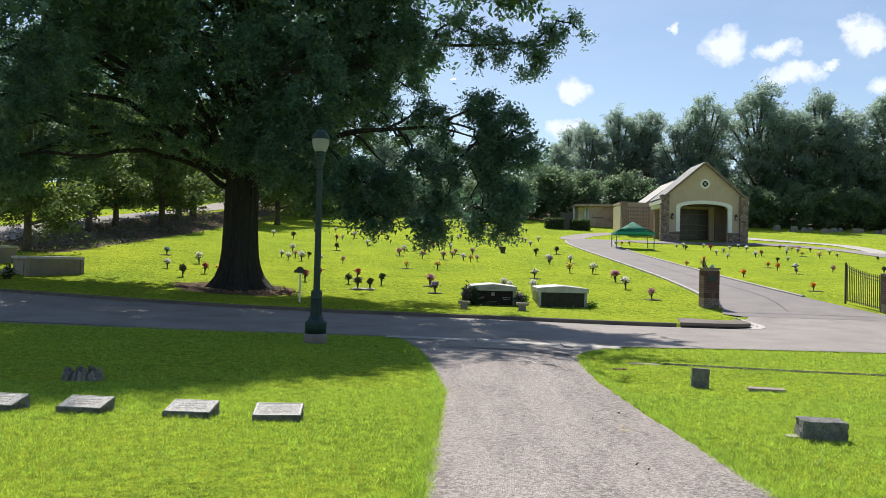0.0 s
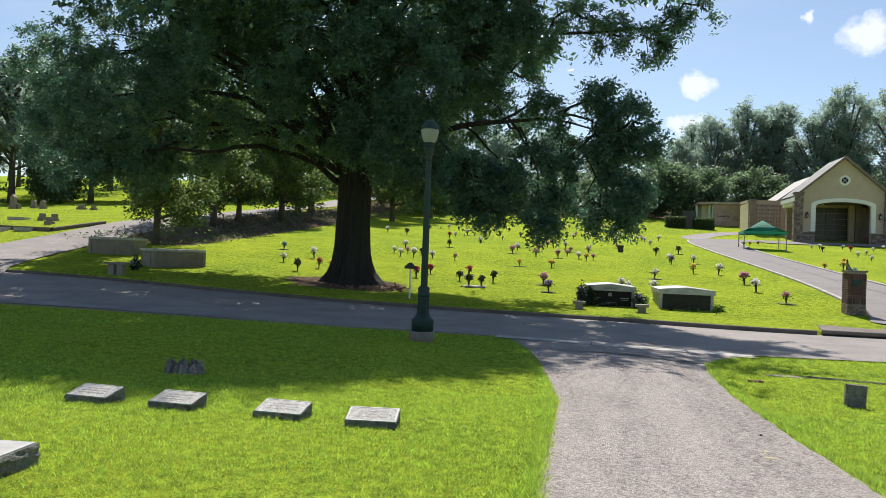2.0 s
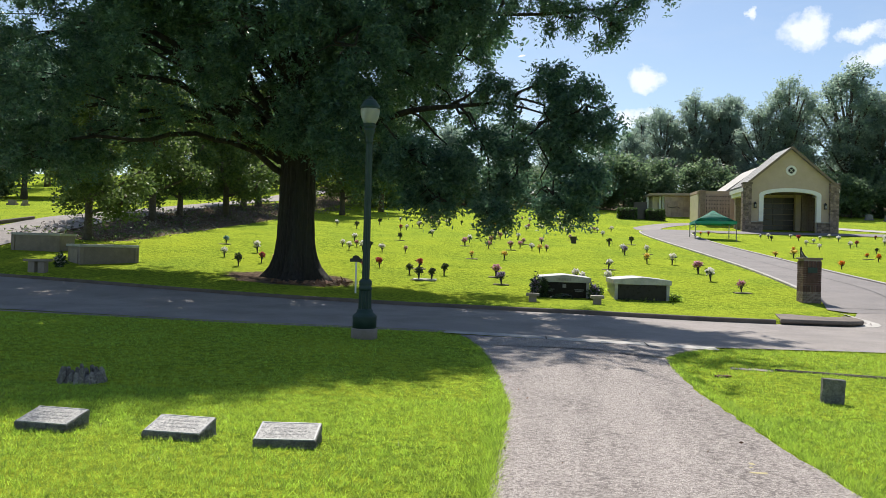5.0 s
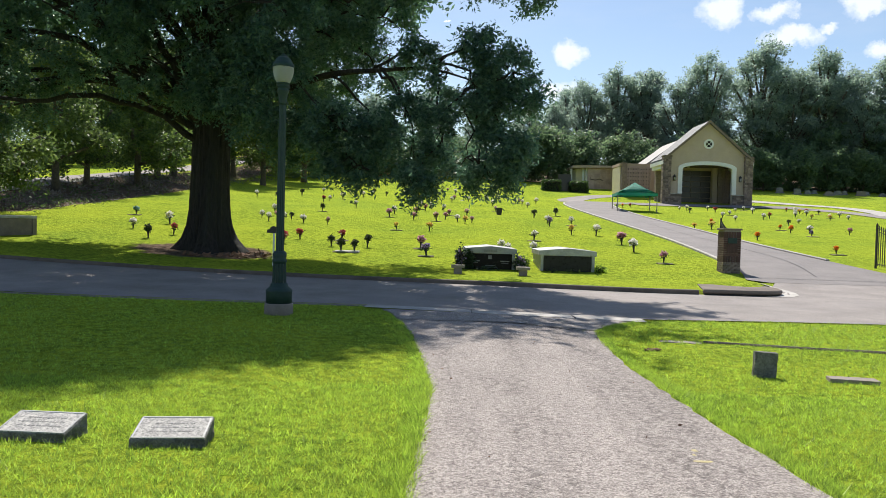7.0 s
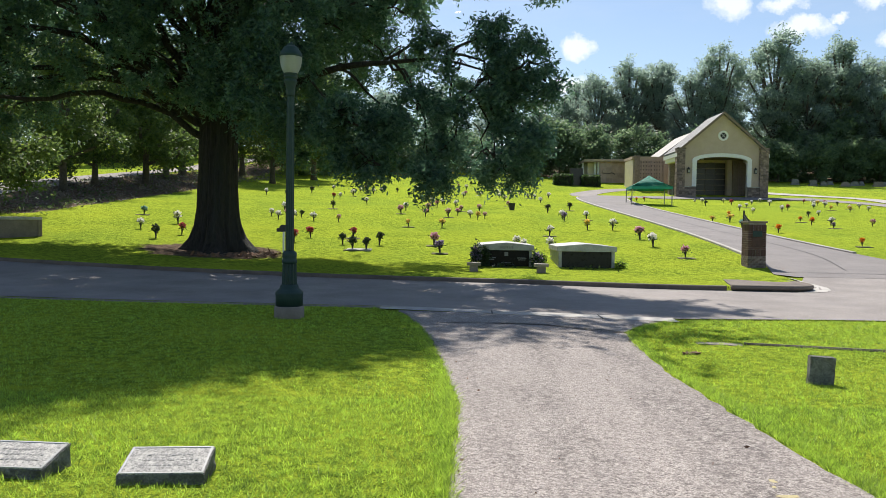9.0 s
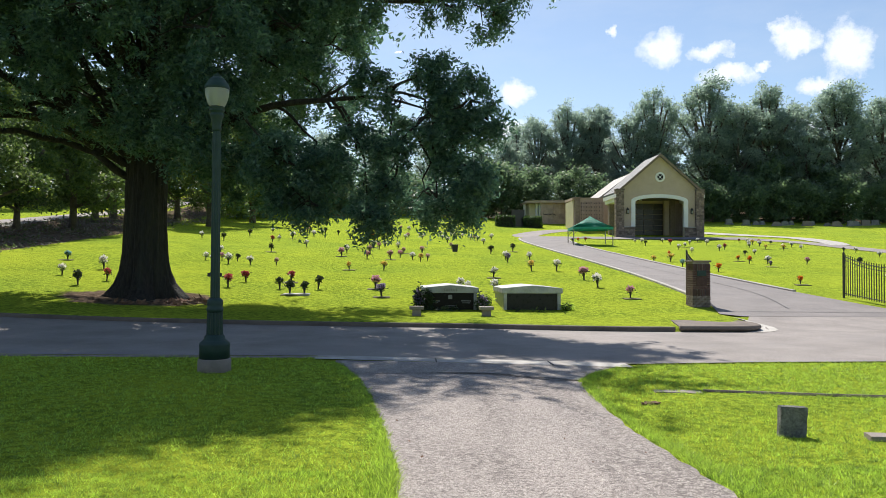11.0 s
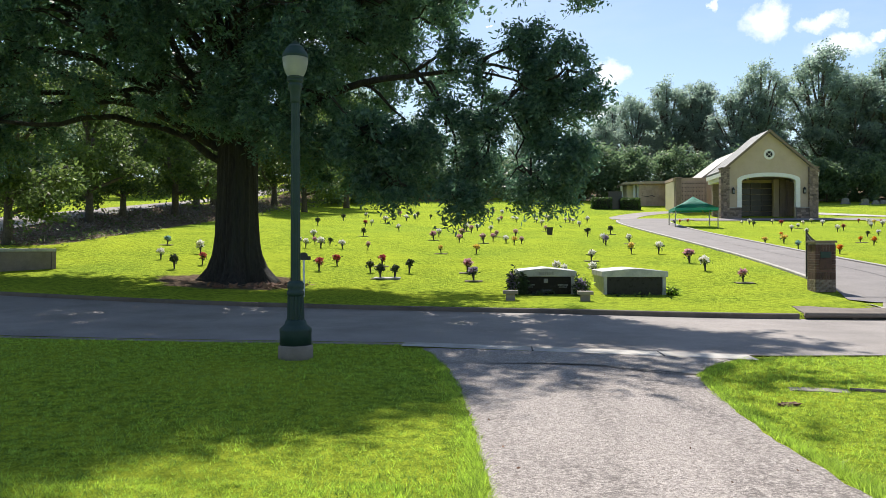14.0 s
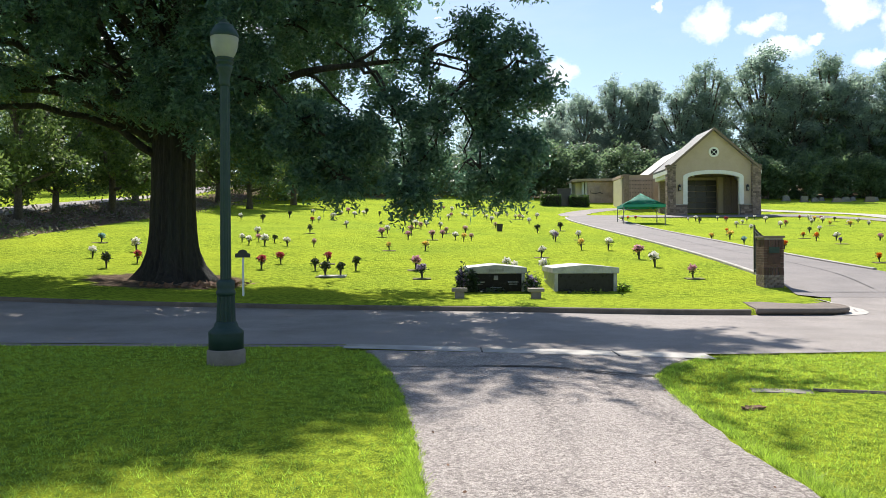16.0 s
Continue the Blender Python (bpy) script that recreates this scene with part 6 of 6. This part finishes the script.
bouquet(2.55, 29.0, height(2.55, 29), "g", 0.4, 0.3, "pale leafy plants between the crypts", 67, 260, BLADES)


# ---- the small sign under the oak ----
def sign():
    x, y = -5.3, 26.3
    z = height(x, y)
    ob = thing("section_sign", (x, y, z), "small black arched section sign on a thin white post", "sign")
    part("post", block(-0.025, -0.02, -0.1, 0.025, 0.02, 1.05, 0.004), WHITE, ob)
    shape = [(-0.20, 1.0), (0.20, 1.0), (0.20, 1.10), (0.12, 1.115), *[(0.12 * math.cos(a), 1.12 + 0.09 * math.sin(a)) for a in np.linspace(0, math.pi, 9)], (-0.12, 1.115), (-0.20, 1.10)]
    part("board", prism(bmesh.new(), shape, "y", -0.045, -0.021), BLACK_IRON, ob, "black arched board")
    return ob


sign()
SLAB_MESH = mesh_of("slab", block(-0.45, -0.2, -0.02, 0.45, 0.2, 0.04, 0.01), CONCRETE)
tagged(new("flush_slab", SLAB_MESH), "pale concrete base slab for two vases", "slab").matrix_world = pose(-3.75, 31.3, height(-3.75, 31.3) + 0.01, 4)


def bin_urn():
    x, y = 3.15, 53.0
    ob = thing("litter_bin", (x, y, height(x, y)), "dark square litter bin on the lawn", "bin")
    b = bmesh.new()
    prism(b, [(-0.19, -0.02), (0.19, -0.02), (0.25, 0.5), (-0.25, 0.5)], "y", -0.2, 0.2)
    part("body", b, VASE, ob)
    part("rim", block(-0.27, -0.22, 0.5, 0.27, 0.22, 0.55, 0.01), VASE, ob)
    ob.scale = (0.78, 0.78, 0.82)


bin_urn()


# ---- tombs and bench by the branch road ----
def tomb(x0, x1, y0, y1, tall, turn, label, seed):
    cx, cy = (x0 + x1) / 2, (y0 + y1) / 2
    z = min(height(x0, y0), height(x1, y0), height(cx, cy)) - 0.03
    ob = thing("stone_tomb", pose(cx, cy, z, 0, 0, turn), label, "tomb", "tombs by the branch road")
    h, d = (x1 - x0) / 2, (y1 - y0) / 2
    part("body", block(-h + 0.06, -d + 0.06, -0.25, h - 0.06, d - 0.06, tall - 0.1, 0.012), TOMB_STONE, ob)
    part("lid", block(-h, -d, tall - 0.1, h, d, tall, 0.02), GRANITE, ob, "overhanging pale lid")
    for s in (-1, 1):
        part("corner_post", block(s * h - s * 0.07 - 0.07, -d + 0.02, -0.2, s * h - s * 0.07 + 0.07, -d + 0.14, tall - 0.1, 0.01), TOMB_STONE, ob)
    part("side_panel", block(-h - 0.0 + 0.035, -d + 0.3, 0.08, -h + 0.08, d - 0.3, tall - 0.2), TOMB_STONE, ob)
    return ob


tomb(-16.9, -14.7, 28.85, 30.15, 0.80, 54, "long brown-grey stone tomb with an overhanging lid", 1)
tomb(-20.8, -18.75, 31.2, 32.5, 0.8, 4, "long brown stone tomb standing in shade", 2)


def bench():
    x, y = -15.52, 25.32
    ob = thing("stone_bench", pose(x, y, height(x, y), 0, 0, 6), "small grey stone bench on two legs", "bench")
    part("seat", block(-0.4, -0.18, 0.34, 0.4, 0.18, 0.42, 0.02), TOMB_STONE, ob)
    for s in (-1, 1):
        part("leg", block(s * 0.16 - 0.11, -0.13, -0.2, s * 0.16 + 0.11, 0.13, 0.34, 0.02), TOMB_STONE, ob)


bench()
bouquet(-15.8, 26.89, height(-15.8, 26.89), "w", 0.28, 0.42, "white silk flower bush against the tomb", 71)
PLOT = [(-44.58, 37.9), (-30.61, 36.93), (-26.73, 36.66)]
kerb("plot_wall", PLOT, 0.3, 0.24, KERB_STONE, "low dark retaining kerb of an old family plot")
kerb("plot_wall_return", [(-26.73, 36.66), (-25.72, 39.57)], 0.3, 0.2, KERB_STONE, "low dark retaining kerb of an old family plot")


def headstone(x, y, wide, tall, kind, label, mat=None, group="old headstones"):
    """An upright stone on a base: kind 0 square, 1 round-topped, 2 obelisk."""
    z = height(x, y)
    ob = thing("headstone", pose(x, y, z, 0, 0, (x * 37) % 13 - 6), label, "headstone", group)
    mat = mat or GRANITE
    part("base", block(-wide * 0.62, -0.2, -0.15, wide * 0.62, 0.2, 0.16, 0.015), mat, ob)
    h = wide / 2
    if kind == 2:
        b = bmesh.new()
        prism(b, [(-h, 0.16), (h, 0.16), (h * 0.72, tall * 0.82), (0, tall), (-h * 0.72, tall * 0.82)], "y", -h * 0.8, h * 0.8)
    elif kind == 1:
        b = prism(bmesh.new(), [(-h, 0.16), (h, 0.16), *[(h * math.cos(a), tall - h * 0.5 + h * 0.5 * math.sin(a)) for a in np.linspace(0, math.pi, 11)]], "y", -0.1, 0.1)
    else:
        b = block(-h, -0.11, 0.16, h, 0.11, tall, 0.02)
    part("stone", b, mat, ob)
    return ob


for hx, hy, w, t, k in ((-30.41, 40.61, 0.3, 0.4, 0), (-29.53, 40.48, 0.29, 0.4, 0), (-28.62, 38.88, 0.32, 0.4, 0), (-42.91, 53.35, 0.45, 1.11, 2), (-42.72, 53.54, 0.35, 0.4, 0), (-42.68, 55.31, 0.36, 0.62, 1), (-41.4, 54.72, 0.4, 0.66, 1), (-37.21, 55.07, 0.34, 0.4, 0), (-38.58, 55.52, 0.6, 0.4, 0)):
    headstone(hx, hy, w, t, k, "weathered grey upright headstone beyond the branch road", TOMB_STONE)
for lx, ly, lw in ((-31.88, 40.53, 0.95), (-28.2, 36.58, 0.95), (-29.36, 36.55, 0.55), (-29.16, 35.65, 0.4)):
    rough_block("ledger_slab", lx, ly, lw, 0.7, 0.14, 8, "flat pale ledger slab in the lawn", "ledger", CONCRETE, int(lx * 10), 0, 0.006)

# ---- far headstones before the woods ----
frng = random.Random(17)
fx = 42.0
while fx < 84:
    w = frng.uniform(0.5, 1.2)
    headstone(fx, 100.2 + frng.uniform(-1.6, 1.4), w, frng.uniform(0.4, 0.75), frng.choice((0, 0, 1, 1)), "grey granite headstone in the far row", ROUGH_STONE if frng.random() < 0.4 else TOMB_STONE, "far row of headstones")
    fx += w + frng.uniform(0.15, 0.9)
headstone(66.3, 99.5, 0.7, 1.7, 2, "tall grey monument in the far row", TOMB_STONE, "far row of headstones")


# ---- hedge before the wing ----
def clipped_bush(x, y, wide, tall, seed):
    rng = np.random.default_rng(seed)
    ob = thing("clipped_bush", (x, y, height(x, y)), "clipped dark green box bush", "bush", "clipped bushes")
    core = block(-wide / 2 + 0.12, -0.5, -0.2, wide / 2 - 0.12, 0.5, tall - 0.15, 0.15)
    part("stems", core, BARK, ob)
    n = 2600
    p = rng.uniform(-1, 1, size=(n, 3))
    axis = rng.integers(0, 3, n)
    p[np.arange(n), axis] = np.sign(p[np.arange(n), axis]) * rng.uniform(0.88, 1.05, n)
    p = p * np.array((wide / 2, 0.62, tall / 2)) + np.array((0, 0, tall / 2))
    b = new("foliage", leaf_mesh("foliage", p, 0.16, 0.1, HEDGE_LEAF, rng))
    b.parent = ob
    b["kind"] = "stuff"
    return ob


clipped_bush(11.6, 92.5, 2.1, 1.25, 81)
clipped_bush(14.8, 92.5, 2.0, 1.25, 82)
rough_block("dark_monument", 13.2, 93.2, 1.5, 0.5, 2.0, 0, "dark upright monument between two bushes", "monument", DARK_PANEL, 83, 0, 0.004)


# ---- the green tent ----
def tent():
    x, y = 14.78, 64.8
    z = height(x, y)
    ob = thing("canopy_tent", pose(x, y, z, 0, 0, -4), "green canvas canopy tent on thin metal legs", "tent")
    hx, hy, eave, peak = 1.56, 1.55, 1.36, 2.3
    bm = bmesh.new()
    top = bm.verts.new((0, 0, peak))
    mids, cs = [], [(-hx, -hy), (hx, -hy), (hx, hy), (-hx, hy)]
    ring = []
    for i, (u, v) in enumerate(cs):
        u2, v2 = cs[(i + 1) % 4]
        for f in (0, 0.25, 0.5, 0.75):
            sag = -0.05 * math.sin(math.pi * f)
            ring.append((u + (u2 - u) * f, v + (v2 - v) * f, eave + sag))
    mid = [bm.verts.new((a * 0.5, b * 0.5, eave + (peak - eave) * 0.44)) for a, b, c in ring]
    low = [bm.verts.new(p) for p in ring]
    n = len(ring)
    for i in range(n):
        bm.faces.new((top, mid[i], mid[(i + 1) % n]))
        bm.faces.new((mid[i], low[i], low[(i + 1) % n], mid[(i + 1) % n]))
    bmesh.ops.solidify(bm, geom=bm.faces[:], thickness=0.01)
    part("canopy", bm, TENT_GREEN, ob, "peaked green canvas roof", True)
    for i, (u, v) in enumerate(cs):
        u2, v2 = cs[(i + 1) % 4]
        b = bmesh.new()
        pts = [Vector((u + (u2 - u) * f, v + (v2 - v) * f, 0)) for f in np.linspace(0, 1, 9)]
        for a, c in zip(pts, pts[1:]):
            q = [b.verts.new((a.x, a.y, eave + 0.01)), b.verts.new((c.x, c.y, eave + 0.01)), b.verts.new((c.x, c.y, eave - 0.20)), b.verts.new((a.x, a.y, eave - 0.20))]
            b.faces.new(q)
        bmesh.ops.remove_doubles(b, verts=b.verts[:], dist=0.001)
        bmesh.ops.solidify(b, geom=b.faces[:], thickness=0.008)
        part("valance", b, TENT_GREEN, ob)
        gx, gy = u * 0.98, v * 0.98
        foot = height(x + gx, y + gy) - z - 0.03
        part("leg", tube(bmesh.new(), [(gx, gy, foot), (gx, gy, eave)], [0.04, 0.035], 8), TENT_POLE, ob)
        part("brace", tube(bmesh.new(), [(gx, gy, eave - 0.55), (gx * 0.62, gy * 0.98, eave - 0.05)], [0.02, 0.02], 6), TENT_POLE, ob)
        part("foot", block(gx - 0.1, gy - 0.1, foot - 0.02, gx + 0.1, gy + 0.1, foot + 0.03), TENT_POLE, ob)
    return ob


tent()

# ---- gate pillars and gates (the bricks last) ----
OLD_BRICK = surface("weathered_foot_brick", (0.11, 0.072, 0.06), (0.22, 0.155, 0.13), 9.0, 0.9, 0.4, 90.0, stain=(0.28, 0.25, 0.22), stain_scale=6.0, vary=0.3)
BRICK_MESH = mesh_of("brick", block(-0.0925, -0.045, -0.0335, 0.0925, 0.045, 0.0335, 0.004), BRICK)
HALF_MESH = mesh_of("brick", block(-0.0445, -0.045, -0.0335, 0.0445, 0.045, 0.0335, 0.004), BRICK)
FOOT_MESH = mesh_of("brick", block(-0.0925, -0.05, -0.0335, 0.0925, 0.05, 0.0335, 0.006), OLD_BRICK)
FOOT_HALF = mesh_of("brick", block(-0.0445, -0.05, -0.0335, 0.0445, 0.05, 0.0335, 0.006), OLD_BRICK)
SOLDIER_MESH = mesh_of("brick", block(-0.0335, -0.047, -0.105, 0.0335, 0.047, 0.105, 0.004), BRICK)


def gate_pillar(x, y, label, wide=0.57, tall=1.50):
    z = height(x, y) - 0.03
    ob = thing("gate_pillar", (x, y, z), label, "gate pillar", "gate pillars")
    h = wide / 2
    part("mortar_core", block(-h + 0.02, -h + 0.02, -0.2, h - 0.02, h - 0.02, tall - 0.06), MORTAR, ob, "grey mortar core")
    cap = part("cap", block(-h - 0.03, -h - 0.03, tall - 0.06, h + 0.03, h + 0.03, tall, 0.012), KERB_STONE, ob, "flat stone cap")
    part("name_plate", block(-0.15, -h - 0.022, tall - 0.50, 0.15, -h - 0.002, tall - 0.32, 0.006), POST_GREEN, ob, "dark green plate")
    part("recess_panel", block(-0.17, -h - 0.012, 0.68, 0.17, -h - 0.003, tall - 0.54), BRICK, ob)
    soldiers = (tall - 0.17, 0.48)
    for side in range(4):
        turn = Matrix.Rotation(side * math.pi / 2, 4, "Z")
        course, zc = 0, 0.04
        while zc < tall - 0.09:
            band = next((s for s in soldiers if zc <= s - 0.06 < zc + 0.074), None)
            if band is not None:
                k = int(wide / 0.074)
                for i in range(k):
                    ob_b = new("brick", SOLDIER_MESH)
                    ob_b.parent = ob
                    ob_b.matrix_local = turn @ Matrix.Translation((-h + 0.037 + i * (wide - 0.074) / (k - 1), -h + 0.045, zc + 0.07))
                zc += 0.214
                continue
            low = zc < 0.42
            pieces = [0.19] * 3 if course % 2 else [0.095, 0.19, 0.19, 0.095]
            u = -h
            for wide_u in pieces:
                mesh = (FOOT_MESH if low else BRICK_MESH) if wide_u > 0.1 else (FOOT_HALF if low else HALF_MESH)
                ob_b = new("brick", mesh)
                ob_b.parent = ob
                ob_b.matrix_local = turn @ Matrix.Translation((u + wide_u / 2, -h + 0.043, zc))
                u += wide_u
            course += 1
            zc += 0.0735
    return ob


def gate(x, y, turn, length, label):
    """An iron gate leaf that falls in a curve from its hinge end."""
    z = height(x, y)
    ob = thing("iron_gate", pose(x, y, z + 0.1, 0, 0, turn), label, "gate", "gate leaves")
    n = max(6, int(length / 0.125))
    def top(f):
        return 1.28 + 0.40 * f ** 1.7
    for i in range(n + 1):
        f = i / n
        wide = 0.03 if i in (0, n) else 0.011
        foot = height(x + math.cos(radians(turn)) * f * length, y + math.sin(radians(turn)) * f * length) - z - 0.1
        part("bar", block(f * length - wide, -wide, (foot if i in (0, n) else foot + 0.1), f * length + wide, wide, top(f)), BLACK_IRON, ob)
    for d, r in ((-0.1, 0.016), (-0.22, 0.012)):
        part("top_rail", tube(bmesh.new(), [(length * f, 0, top(f) + d) for f in np.linspace(0, 1, 12)], [r] * 12, 6), BLACK_IRON, ob)
    part("bottom_rail", tube(bmesh.new(), [(length * f, 0, 0.12 + height(x + math.cos(radians(turn)) * f * length, y + math.sin(radians(turn)) * f * length) - z - 0.05) for f in np.linspace(0, 1, 8)], [0.016] * 8, 6), BLACK_IRON, ob)
    part("finial", turned(bmesh.new(), [(0.03, 0), (0.035, 0.03), (0.0, 0.08)], 8), BLACK_IRON, ob).location = (length, 0, top(1))
    return ob


gate(15.62, 28.55, 92, 2.4, "open black iron gate leaf with falling top rail")
gate(9.6, 29.2, 77.5, 2.55, "open black iron gate leaf seen end-on behind its pillar")
gate_pillar(9.43, 28.8, "red-brown brick gate pillar with a dark plate")
gate_pillar(15.86, 28.2, "red-brown brick gate pillar with a dark plate")
for src in [v for pair in VASES.values() for v in pair]:
    for o in (*src.children_recursive, src):
        bpy.data.objects.remove(o)
